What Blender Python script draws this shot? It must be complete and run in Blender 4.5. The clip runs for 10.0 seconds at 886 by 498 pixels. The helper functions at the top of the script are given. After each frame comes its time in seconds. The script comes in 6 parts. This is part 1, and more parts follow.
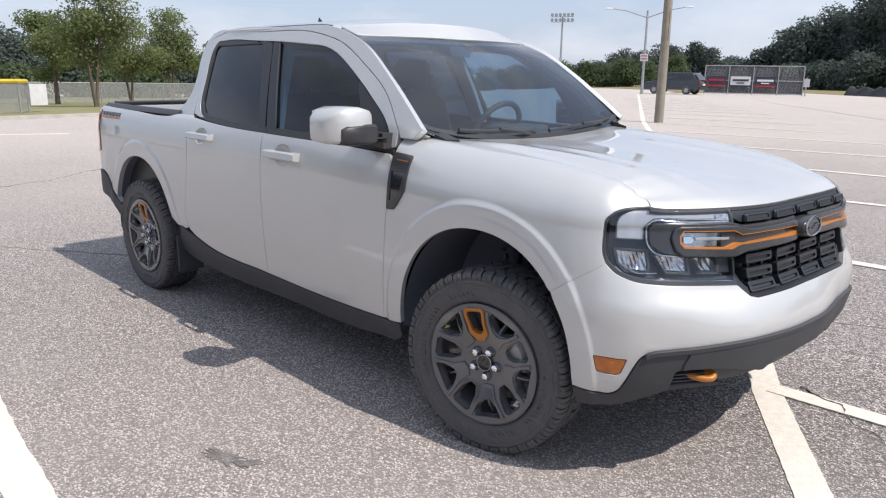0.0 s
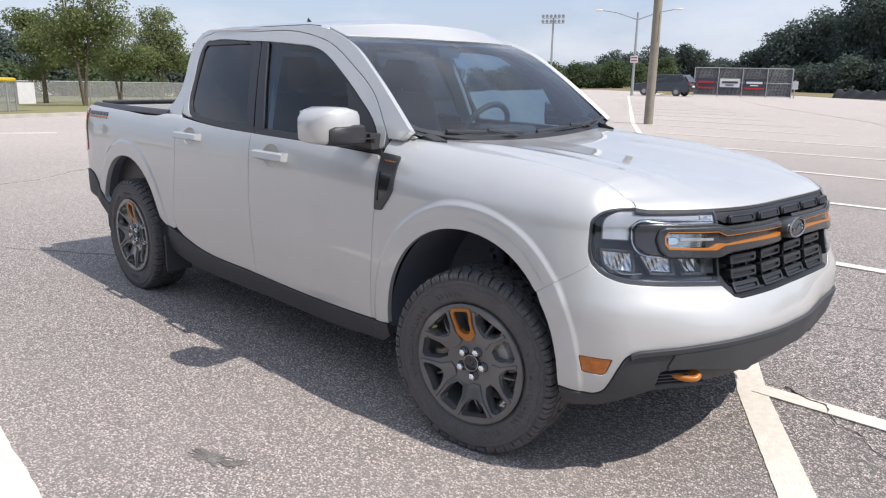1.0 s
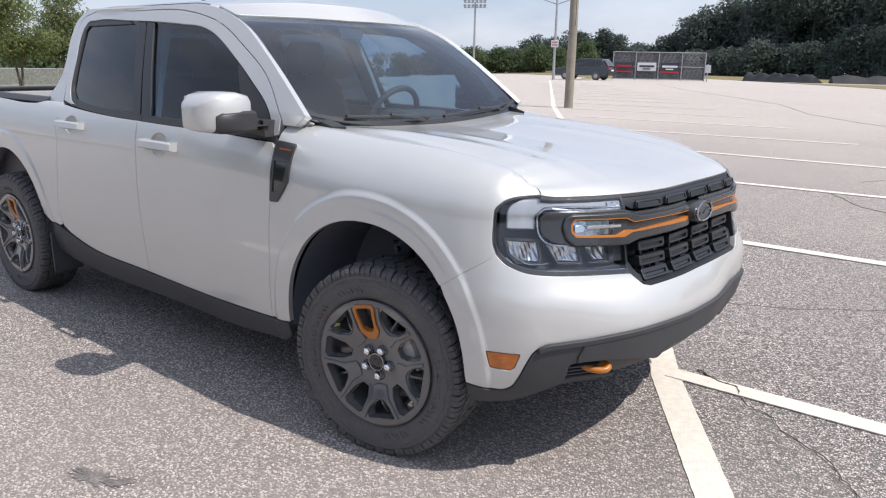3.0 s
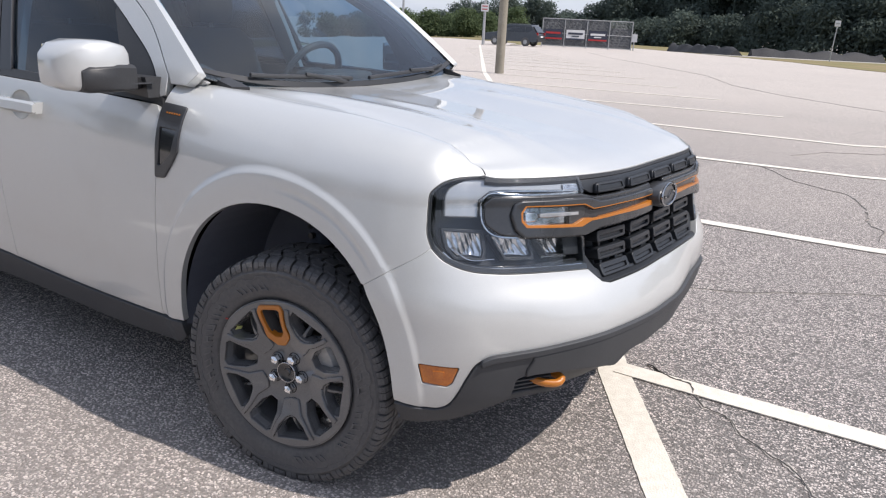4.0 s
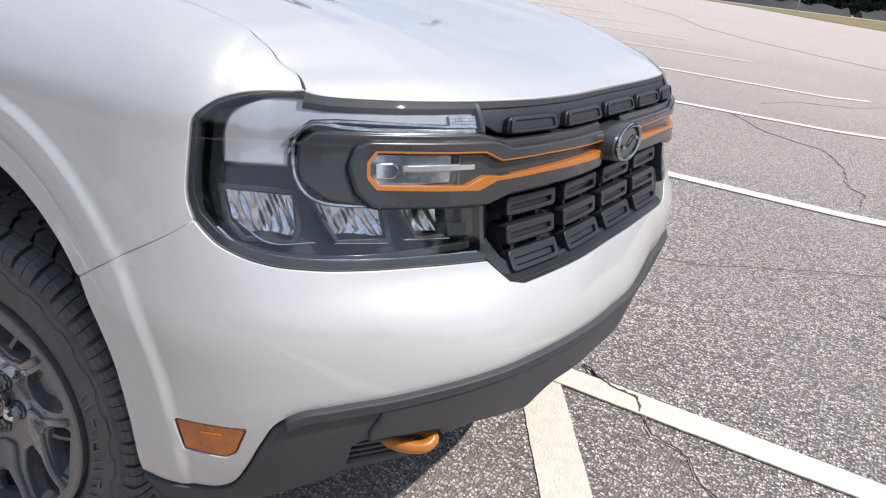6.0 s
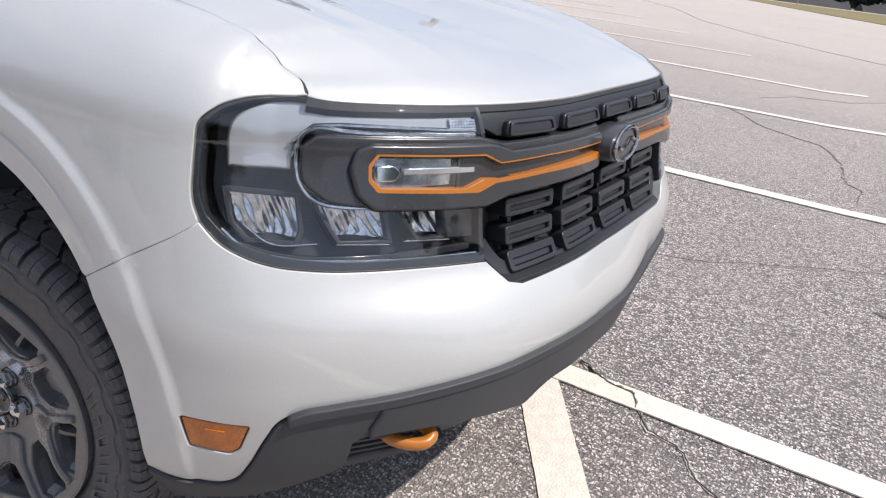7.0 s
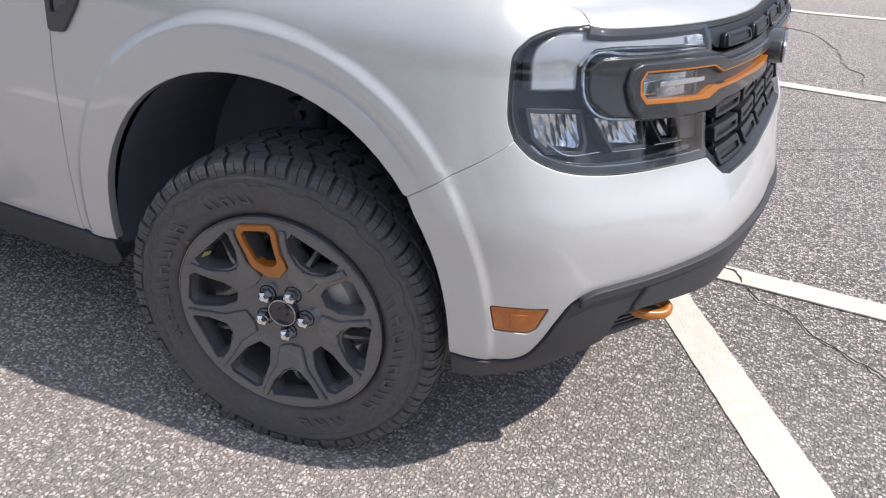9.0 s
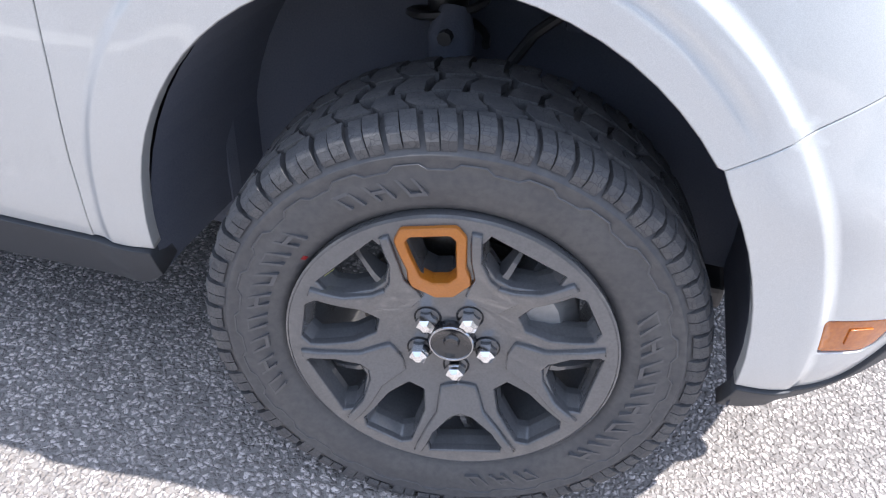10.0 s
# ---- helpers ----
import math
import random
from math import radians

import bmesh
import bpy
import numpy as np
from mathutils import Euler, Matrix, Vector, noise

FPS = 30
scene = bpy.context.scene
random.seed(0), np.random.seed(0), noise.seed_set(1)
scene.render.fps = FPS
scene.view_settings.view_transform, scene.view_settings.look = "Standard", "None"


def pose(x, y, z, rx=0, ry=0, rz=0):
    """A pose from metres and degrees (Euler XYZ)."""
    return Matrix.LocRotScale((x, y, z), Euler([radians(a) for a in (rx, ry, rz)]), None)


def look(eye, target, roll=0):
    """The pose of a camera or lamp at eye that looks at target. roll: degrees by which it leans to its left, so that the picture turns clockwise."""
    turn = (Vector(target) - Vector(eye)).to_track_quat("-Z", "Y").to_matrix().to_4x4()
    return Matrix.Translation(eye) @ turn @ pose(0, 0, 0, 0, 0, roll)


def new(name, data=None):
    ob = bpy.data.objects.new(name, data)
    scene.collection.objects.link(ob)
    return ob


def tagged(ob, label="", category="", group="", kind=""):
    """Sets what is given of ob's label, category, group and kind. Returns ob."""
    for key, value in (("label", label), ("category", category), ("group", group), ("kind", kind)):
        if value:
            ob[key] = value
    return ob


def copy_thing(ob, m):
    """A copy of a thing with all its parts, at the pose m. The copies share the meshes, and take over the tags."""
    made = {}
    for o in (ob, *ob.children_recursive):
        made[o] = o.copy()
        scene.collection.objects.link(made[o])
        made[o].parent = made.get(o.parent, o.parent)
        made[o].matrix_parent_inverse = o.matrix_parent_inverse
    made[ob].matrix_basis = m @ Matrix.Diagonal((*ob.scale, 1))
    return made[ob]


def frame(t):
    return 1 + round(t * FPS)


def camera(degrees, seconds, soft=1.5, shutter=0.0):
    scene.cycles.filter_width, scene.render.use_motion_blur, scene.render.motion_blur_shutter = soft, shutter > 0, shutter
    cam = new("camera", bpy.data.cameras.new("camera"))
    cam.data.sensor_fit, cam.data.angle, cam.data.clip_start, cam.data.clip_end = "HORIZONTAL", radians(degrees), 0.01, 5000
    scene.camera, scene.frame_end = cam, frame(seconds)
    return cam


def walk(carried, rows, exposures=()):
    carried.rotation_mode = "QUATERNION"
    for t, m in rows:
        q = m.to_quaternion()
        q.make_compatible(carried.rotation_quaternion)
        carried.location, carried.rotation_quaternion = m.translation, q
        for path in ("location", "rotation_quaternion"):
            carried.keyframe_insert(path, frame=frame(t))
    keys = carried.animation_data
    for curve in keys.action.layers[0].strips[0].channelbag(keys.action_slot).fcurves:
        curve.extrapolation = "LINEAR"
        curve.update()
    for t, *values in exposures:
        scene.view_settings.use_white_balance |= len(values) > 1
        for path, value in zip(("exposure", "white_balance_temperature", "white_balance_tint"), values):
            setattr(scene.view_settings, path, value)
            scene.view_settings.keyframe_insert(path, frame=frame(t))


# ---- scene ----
cam = camera(62.2, 10.0, soft=1.2)
PATH = [
    (0, (1.792, -2.925, 1.483), (0.425, -1.544, 1.009), 0.8),
    (0.5, (1.797, -2.926, 1.486), (0.437, -1.538, 1.012), 1.0),
    (1, (1.808, -2.922, 1.485), (0.459, -1.523, 1.013), 1.1),
    (1.5, (1.805, -2.919, 1.487), (0.476, -1.501, 1.015), 1.1),
    (2, (1.797, -2.917, 1.488), (0.499, -1.471, 1.015), 1.1),
    (2.2, (1.797, -2.922, 1.498), (0.516, -1.464, 1.016), 0.9),
    (3.3, (1.748, -2.635, 1.463), (0.600, -1.083, 0.940), 1.3),
    (3.5, (1.708, -2.572, 1.459), (0.6, -0.998, 0.918), 1.6),
    (4, (1.514, -2.384, 1.433), (0.492, -0.769, 0.842), 2.8),
    (4.5, (1.384, -2.105, 1.396), (0.439, -0.465, 0.75), 4.4),
    (5, (1.295, -1.69, 1.317), (0.399, -0.044, 0.618), 5.9),
    (5.5, (1.276, -1.538, 1.265), (0.403, 0.101, 0.522), 7.0),
    (5.7, (1.271, -1.511, 1.258), (0.399, 0.125, 0.507), 7.1),
    (6.8, (1.279, -1.517, 1.265), (0.400, 0.111, 0.505), 7.1),
    (7, (1.276, -1.526, 1.28), (0.411, 0.103, 0.506), 7.4),
    (7.5, (1.281, -1.535, 1.283), (0.43, 0.099, 0.503), 7.1),
    (8, (1.275, -1.591, 1.285), (0.452, 0.042, 0.477), 6.4),
    (8.5, (1.173, -1.849, 1.307), (0.39, -0.226, 0.439), 5.2),
    (9, (0.871, -1.989, 1.301), (0.169, -0.382, 0.339), 4.1),
    (9.5, (0.455, -1.803, 1.226), (-0.128, -0.226, 0.142), 3.2),
    (10, (0.182, -1.663, 1.13), (-0.211, -0.105, -0.06), 3.7),
]
walk(cam, [(t, look(eye, target, roll)) for t, eye, target, roll in PATH], [(0.0, 0.0, 6350, 11), (4.5, 0.0, 6350, 11), (8.0, 0.0, 6400, 11), (8.5, -0.1, 6400, 11), (9.0, 0.02, 6300, 11), (9.5, 0.45, 6050, 11), (10.0, 1.05, 5850, 10)])

from mathutils.geometry import delaunay_2d_cdt

# ---- light ----
SUN = Vector((.72, .16, 1.0)).normalized()
world = bpy.data.worlds.new("world")
scene.world = world
world.use_nodes = True
wt = world.node_tree
wt.nodes.clear()
w_out, w_bg, w_sky = wt.nodes.new("ShaderNodeOutputWorld"), wt.nodes.new("ShaderNodeBackground"), wt.nodes.new("ShaderNodeTexSky")
w_sky.sky_type, w_sky.sun_disc = "NISHITA", False
w_sky.sun_elevation, w_sky.sun_rotation = math.asin(SUN.z), math.atan2(SUN.x, SUN.y)
w_sky.dust_density, w_sky.ozone_density, w_sky.air_density = 1.0, 2.0, 1.0
w_co, w_map, w_no, w_ra, w_haze, w_cloud = (wt.nodes.new(n) for n in ("ShaderNodeTexCoord", "ShaderNodeMapping", "ShaderNodeTexNoise", "ShaderNodeValToRGB", "ShaderNodeMix", "ShaderNodeMix"))
w_map.inputs["Scale"].default_value = (1.0, 1.0, 2.6)
w_no.inputs["Scale"].default_value, w_no.inputs["Detail"].default_value, w_no.inputs["Roughness"].default_value = 2.4, 9.0, .55
w_ra.color_ramp.elements[0].position, w_ra.color_ramp.elements[1].position = .46, .70
w_ra.color_ramp.elements[1].color = (.62, .62, .62, 1)
w_haze.data_type = w_cloud.data_type = "RGBA"
w_haze.inputs["Factor"].default_value = .72
w_haze.inputs["B"].default_value = (3.55, 4.0, 5.1, 1)
w_cloud.inputs["B"].default_value = (6.6, 6.65, 6.9, 1)
wt.links.new(w_co.outputs["Generated"], w_map.inputs["Vector"])
wt.links.new(w_map.outputs["Vector"], w_no.inputs["Vector"])
wt.links.new(w_no.outputs["Fac"], w_ra.inputs["Fac"])
wt.links.new(w_sky.outputs["Color"], w_haze.inputs["A"])
wt.links.new(w_haze.outputs["Result"], w_cloud.inputs["A"])
wt.links.new(w_ra.outputs["Color"], w_cloud.inputs["Factor"])
wt.links.new(w_cloud.outputs["Result"], w_bg.inputs["Color"])
wt.links.new(w_bg.outputs["Background"], w_out.inputs["Surface"])
w_bg.inputs["Strength"].default_value = 0.155
sun = new("sun", bpy.data.lights.new("sun", "SUN"))
sun.data.energy, sun.data.angle, sun.data.color = 4.45, radians(.6), (1.0, .915, .83)
sun.matrix_world = look((0, 0, 30), Vector((0, 0, 30)) - SUN)

# ---- materials ----
class Nodes:
    """A node material in the making."""

    def __init__(self, name):
        self.m = bpy.data.materials.new(name)
        self.m.use_nodes = True
        self.t = self.m.node_tree
        self.t.nodes.clear()
        self.out = self.t.nodes.new("ShaderNodeOutputMaterial")

    def n(self, kind, **inputs):
        node = self.t.nodes.new("ShaderNode" + kind)
        for k, v in inputs.items():
            self.put(node, k.replace("_", " "), v)
        return node

    def put(self, node, key, v):
        sock = node.inputs[key]
        if isinstance(v, bpy.types.NodeSocket):
            self.t.links.new(v, sock)
        else:
            sock.default_value = v

    def mix(self, fac, a, b):
        x = self.t.nodes.new("ShaderNodeMix")
        x.data_type = "RGBA"
        for i, v in ((0, fac), (6, a), (7, b)):
            if isinstance(v, bpy.types.NodeSocket):
                self.t.links.new(v, x.inputs[i])
            else:
                x.inputs[i].default_value = v if i == 0 else rgba(v)
        return x.outputs[2]

    def ramp(self, fac, *stops):
        x = self.t.nodes.new("ShaderNodeValToRGB")
        while len(x.color_ramp.elements) < len(stops):
            x.color_ramp.elements.new(.5)
        for e, (p, c) in zip(x.color_ramp.elements, stops):
            e.position, e.color = p, rgba(c)
        self.t.links.new(fac, x.inputs["Fac"])
        return x.outputs["Color"]

    def where(self):
        return self.t.nodes.new("ShaderNodeTexCoord").outputs["Object"]

    def noise(self, scale, detail=4.0, rough=.55, vec=None):
        x = self.n("TexNoise", Scale=scale, Detail=detail, Roughness=rough)
        self.t.links.new(vec or self.where(), x.inputs["Vector"])
        return x.outputs["Fac"]

    def bump(self, height, strength, dist):
        return self.n("Bump", Height=height, Strength=strength, Distance=dist).outputs["Normal"]

    def done(self, shader):
        self.t.links.new(shader, self.out.inputs["Surface"])
        return self.m


def rgba(c):
    return (c, c, c, 1) if isinstance(c, (int, float)) else (*c[:3], 1)


def surface(name, colour, second=None, rough=.5, metal=0.0, coat=0.0, fine=60, coarse=3.0, relief=0.0, spread=.5, rough2=None, spec=.5):
    """Principled material whose colour wanders between two tones at two scales, with a fine relief."""
    k = Nodes(name)
    second = second or colour
    a, b = k.noise(fine, 5), k.noise(coarse, 4)
    both = k.n("Math", Value=a)
    both.operation = "MULTIPLY"
    k.t.links.new(b, both.inputs[1])
    col = k.mix(k.ramp(both.outputs[0], (.25 - spread * .2, 0.0), (.25 + spread * .2, 1.0)), colour, second)
    p = k.n("BsdfPrincipled", Base_Color=col, Metallic=metal, Coat_Weight=coat, Coat_Roughness=.03)
    p.inputs["Specular IOR Level"].default_value = spec
    k.put(p, "Roughness", k.ramp(b, (.3, rough), (.7, rough2 or rough * 1.12)))
    if relief:
        k.put(p, "Normal", k.bump(a, .6, relief))
    return k.done(p.outputs[0])


def sheet_glass(name, tint, gloss_rough=.01, ior=1.5):
    """A pane: what lies behind shows tinted, and Fresnel sets the gloss."""
    k = Nodes(name)
    clear = k.n("BsdfTransparent", Color=rgba(tint))
    shine = k.n("BsdfGlossy", Color=(1, 1, 1, 1), Roughness=gloss_rough)
    weight = k.n("LayerWeight", Blend=.5)
    rise = k.n("Math", Value=weight.outputs["Facing"])
    rise.operation = "POWER"
    rise.inputs[1].default_value = 4.0
    r0 = ((ior - 1) / (ior + 1)) ** 2 * 1.15
    amount = k.n("MapRange", To_Min=r0, To_Max=1.0)
    k.t.links.new(rise.outputs[0], amount.inputs["Value"])
    mixer = k.n("MixShader", Fac=amount.outputs[0])
    k.t.links.new(clear.outputs[0], mixer.inputs[1])
    k.t.links.new(shine.outputs[0], mixer.inputs[2])
    return k.done(mixer.outputs[0])


def paint():
    """Pearl-white metallic lacquer under a clear coat, with faint orange peel and a little road dust."""
    k = Nodes("pearl_white_paint")
    fleck = k.noise(900, 2)
    dust = k.noise(5, 6)
    col = k.mix(k.ramp(fleck, (.4, 0), (.62, 1)), (.555, .568, .562), (.632, .643, .636))
    col = k.mix(k.ramp(dust, (.55, 0), (.8, .22)), col, (.50, .485, .46))
    p = k.n("BsdfPrincipled", Base_Color=col, Metallic=.32, Roughness=.42, Coat_Weight=1.0, Coat_Roughness=.02, Coat_IOR=1.55)
    k.put(p, "Normal", k.bump(k.noise(14, 2), .05, .002))
    return k.done(p.outputs[0])


def asphalt():
    k = Nodes("worn_asphalt")
    flat = k.where()
    warp = k.n("TexNoise", Scale=70.0, Detail=3.0)
    k.t.links.new(flat, warp.inputs["Vector"])
    shove = k.n("VectorMath")
    shove.operation = "MULTIPLY_ADD"
    k.t.links.new(warp.outputs["Color"], shove.inputs[0])
    shove.inputs[1].default_value = (.020, .020, 0)
    k.t.links.new(flat, shove.inputs[2])
    at = shove.outputs["Vector"]

    def cells(scale):
        v = k.n("TexVoronoi", Scale=scale)
        v.voronoi_dimensions = "2D"
        k.t.links.new(at, v.inputs["Vector"])
        g = k.n("SeparateColor")
        k.t.links.new(v.outputs["Color"], g.inputs[0])
        return v.outputs["Distance"], g.outputs[0]
    d1, c1 = cells(100)
    d2, c2 = cells(240)
    wide, mid, dirt = k.noise(.16, 5), k.noise(1.3, 6), k.noise(9, 4)
    stones = k.ramp(c1, (0, (.072, .066, .063)), (.25, (.21, .188, .178)), (.5, (.43, .384, .358)), (.75, (.72, .635, .592)), (1, (.97, .875, .82)))
    fines = k.ramp(c2, (0, (.045, .044, .043)), (1, (.24, .23, .22)))
    col = k.mix(k.ramp(d1, (.36, 0), (.50, 1)), stones, fines)
    col = k.mix(k.ramp(mid, (.35, 0), (.75, .35)), col, (.16, .157, .155))
    col = k.mix(k.ramp(wide, (.40, 0), (.66, .4)), col, (.55, .485, .435))
    # paler with distance: the lot's brightness at grazing view, put into the colour
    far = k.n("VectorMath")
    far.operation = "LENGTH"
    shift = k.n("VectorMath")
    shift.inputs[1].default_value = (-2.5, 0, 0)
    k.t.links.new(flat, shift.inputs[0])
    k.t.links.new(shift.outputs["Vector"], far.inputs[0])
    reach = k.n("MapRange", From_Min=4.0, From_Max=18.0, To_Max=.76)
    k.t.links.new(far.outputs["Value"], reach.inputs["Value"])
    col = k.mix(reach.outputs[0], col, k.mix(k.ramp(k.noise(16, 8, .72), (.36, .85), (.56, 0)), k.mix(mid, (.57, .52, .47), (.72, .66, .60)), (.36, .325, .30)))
    col = k.mix(k.ramp(dirt, (.62, 0), (.9, .25)), col, (.10, .095, .09))
    p = k.n("BsdfPrincipled", Base_Color=col, Roughness=.82)
    p.inputs["Specular IOR Level"].default_value = .35
    k.put(p, "Normal", k.bump(k.ramp(d1, (0, 1), (.6, 0)), .9, .0045))
    return k.done(p.outputs[0])


def road_paint():
    k = Nodes("worn_line_paint")
    at = k.where()
    v = k.n("TexVoronoi", Scale=125)
    v.voronoi_dimensions = "2D"
    k.t.links.new(at, v.inputs["Vector"])
    col = k.mix(k.ramp(k.noise(26, 6), (.35, 0), (.7, 1)), (.81, .765, .68), (.69, .64, .555))
    col = k.mix(k.ramp(k.noise(55, 8, .7), (.63, 0), (.72, .55)), col, (.30, .285, .265))
    col = k.mix(k.ramp(k.noise(4, 5), (.5, 0), (.8, .35)), col, (.52, .49, .43))
    p = k.n("BsdfPrincipled", Base_Color=col, Roughness=.7)
    k.put(p, "Normal", k.bump(v.outputs["Distance"], .45, .003))
    return k.done(p.outputs[0])


PAINT = paint()
BLACK = surface("textured_black_plastic", (.042, .045, .051), (.055, .058, .064), rough=.55, fine=420, coarse=6, relief=.0008)
GLOSSBLACK = surface("gloss_black", (.020, .021, .024), (.028, .029, .032), rough=.12, coat=.6)
PILLARBLACK = surface("black_pillar_film", (.014, .016, .022), (.020, .022, .029), rough=.32, fine=200)
TRIM = surface("satin_black_trim", (.030, .031, .034), (.042, .043, .046), rough=.4, fine=200)
GREY = surface("dark_grey_satin_paint", (.036, .038, .043), (.046, .048, .053), rough=.33, coat=.3, fine=300)
MESHBLACK = surface("blue_black_grille_plastic", (.022, .025, .030), (.031, .034, .040), rough=.36, fine=300)
BARGREY = surface("gloss_graphite_bar", (.032, .034, .038), (.042, .044, .048), rough=.26, coat=.4, fine=300)
ORANGE = surface("burnt_orange_satin_paint", (.42, .140, .012), (.49, .175, .020), rough=.33, coat=.4, fine=300)
AMBER = surface("amber_reflector_plastic", (.42, .105, .004), (.55, .16, .010), rough=.2, coat=1, fine=180, coarse=30)
RIM = surface("carbon_grey_wheel_paint", (.100, .101, .105), (.122, .122, .126), rough=.2, coat=1, fine=260)
RUBBER = surface("tyre_rubber", (.076, .076, .080), (.106, .104, .104), rough=.58, fine=90, coarse=9, relief=.0007)
def tread_rubber():
    """Dusty tread rubber with short wandering sipes cut into the blocks."""
    k = Nodes("tread_rubber")
    at = k.where()
    cut = k.n("TexVoronoi", Scale=120.0)
    cut.feature = "DISTANCE_TO_EDGE"
    k.t.links.new(at, cut.inputs["Vector"])
    groove = k.ramp(cut.outputs["Distance"], (.01, 0), (.05, 1))
    dust = k.ramp(k.noise(40, 5), (.35, (.074, .074, .078)), (.7, (.116, .113, .112)))
    col = k.mix(groove, (.055, .055, .058), dust)
    p = k.n("BsdfPrincipled", Base_Color=col, Roughness=.7)
    k.put(p, "Normal", k.bump(groove, .3, .0015))
    return k.done(p.outputs[0])


TREAD = tread_rubber()
CHROME = surface("chrome", (.90, .91, .92), (.82, .83, .84), rough=.10, metal=1, fine=120)
DARKCHROME = surface("dark_chrome", (.50, .51, .53), (.42, .43, .45), rough=.16, metal=1, fine=120)
STEEL = surface("raw_steel", (.36, .34, .32), (.24, .22, .20), rough=.38, metal=1, fine=160)
LINER = surface("wheel_liner_felt", (.108, .121, .158), (.135, .148, .185), rough=.95, fine=300, relief=.001)
INTERIOR = surface("charcoal_interior", (.032, .034, .038), (.05, .052, .056), rough=.7, fine=220, relief=.0006)
CLOTH = surface("slate_grey_seat_cloth", (.055, .058, .062), (.085, .088, .09), rough=.9, fine=500, relief=.0008)
PALE = surface("pale_grey_lining", (.46, .46, .45), (.52, .52, .50), rough=.85, fine=200)
REFLECT = surface("lamp_reflector", (.82, .83, .85), (.52, .53, .56), rough=.16, metal=1, fine=80, coarse=20)
DRL = surface("frosted_light_bar", (.44, .455, .475), (.50, .51, .53), rough=.22, metal=.4, coat=1, fine=20, coarse=2)
RED = surface("red_lamp_plastic", (.30, .012, .014), (.20, .008, .01), rough=.15, coat=1)
TINT = sheet_glass("privacy_glass", (.040, .058, .088), ior=1.38)
FRONTGLASS = sheet_glass("side_glass", (.22, .33, .43), ior=1.38)
SCREEN = sheet_glass("windscreen_glass", (.62, .77, .86), ior=1.72)
LENS = sheet_glass("clear_lamp_lens", (.92, .94, .95), ior=1.6)
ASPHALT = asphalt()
LINE = road_paint()
CRACK = surface("open_crack", (.085, .080, .075), (.19, .175, .16), rough=.95, fine=120, coarse=25, relief=.003)
GRIT = surface("crumbled_crack_edge", (.62, .57, .52), (.30, .28, .26), rough=.95, fine=150, coarse=30, relief=.003)
STAIN = surface("oil_stain", (.10, .094, .090), (.26, .24, .225), rough=.8, fine=120, coarse=12, relief=.002)
CONCRETE = surface("concrete", (.50, .47, .42), (.38, .36, .33), rough=.85, fine=40, relief=.002)
GRASS = surface("mown_grass", (.17, .18, .065), (.27, .245, .125), rough=.9, fine=8, coarse=.25, relief=.02)
DRYGRASS = surface("dry_grass_and_clay", (.27, .20, .11), (.17, .17, .06), rough=.95, fine=5, coarse=.3, relief=.02)
BARK = surface("bark", (.11, .085, .065), (.18, .15, .12), rough=.95, fine=30, coarse=4, relief=.01)


def foliage(name, colour, second, fine=3.0, coarse=.6):
    """Leaves that let part of the light through."""
    k = Nodes(name)
    tone = k.mix(k.ramp(k.noise(fine, 4), (.35, 0), (.65, 1)), colour, second)
    tone = k.mix(k.ramp(k.noise(coarse, 3), (.35, 0), (.7, .5)), tone, tuple(v * .62 for v in colour))
    p = k.n("BsdfPrincipled", Base_Color=tone, Roughness=.75)
    p.inputs["Specular IOR Level"].default_value = .2
    thin = k.n("BsdfTranslucent", Color=tone)
    mixer = k.n("MixShader", Fac=.48)
    k.t.links.new(p.outputs[0], mixer.inputs[1])
    k.t.links.new(thin.outputs[0], mixer.inputs[2])
    return k.done(mixer.outputs[0])


LEAF = foliage("leaf_green", (.16, .205, .085), (.26, .29, .13), 3, .8)
LEAFDARK = foliage("dark_leaf_green", (.108, .142, .128), (.155, .190, .158), 1.5, .2)
LEAFMID = foliage("mid_leaf_green", (.105, .148, .072), (.155, .20, .105), 2, .3)
WOODPOLE = surface("weathered_pole_wood", (.22, .20, .16), (.31, .285, .235), rough=.9, fine=40, coarse=3, relief=.003)
GALV = surface("galvanised_metal", (.36, .37, .38), (.48, .49, .50), rough=.5, metal=.7, fine=60)
SILT = surface("black_silt_fabric", (.016, .017, .02), (.035, .036, .04), rough=.7, fine=12, coarse=2, relief=.02)
WHITE = surface("white_vinyl", (.72, .72, .72), (.62, .62, .63), rough=.6, fine=20)
YELLOW = surface("yellow_plastic", (.72, .52, .03), (.62, .44, .04), rough=.5)
SIGNRED = surface("red_vinyl", (.45, .03, .035), (.36, .03, .03), rough=.6)
NAVY = surface("dark_vinyl", (.03, .035, .06), (.05, .055, .08), rough=.6)
SUVPAINT = surface("charcoal_car_paint", (.03, .033, .04), (.045, .048, .055), rough=.3, coat=.8)
LABEL = surface("yellow_sticker", (.62, .66, .22), (.55, .58, .2), rough=.6)
LETTER = surface("moulded_rubber_mark", (.092, .092, .097), (.122, .120, .120), rough=.5, fine=120)

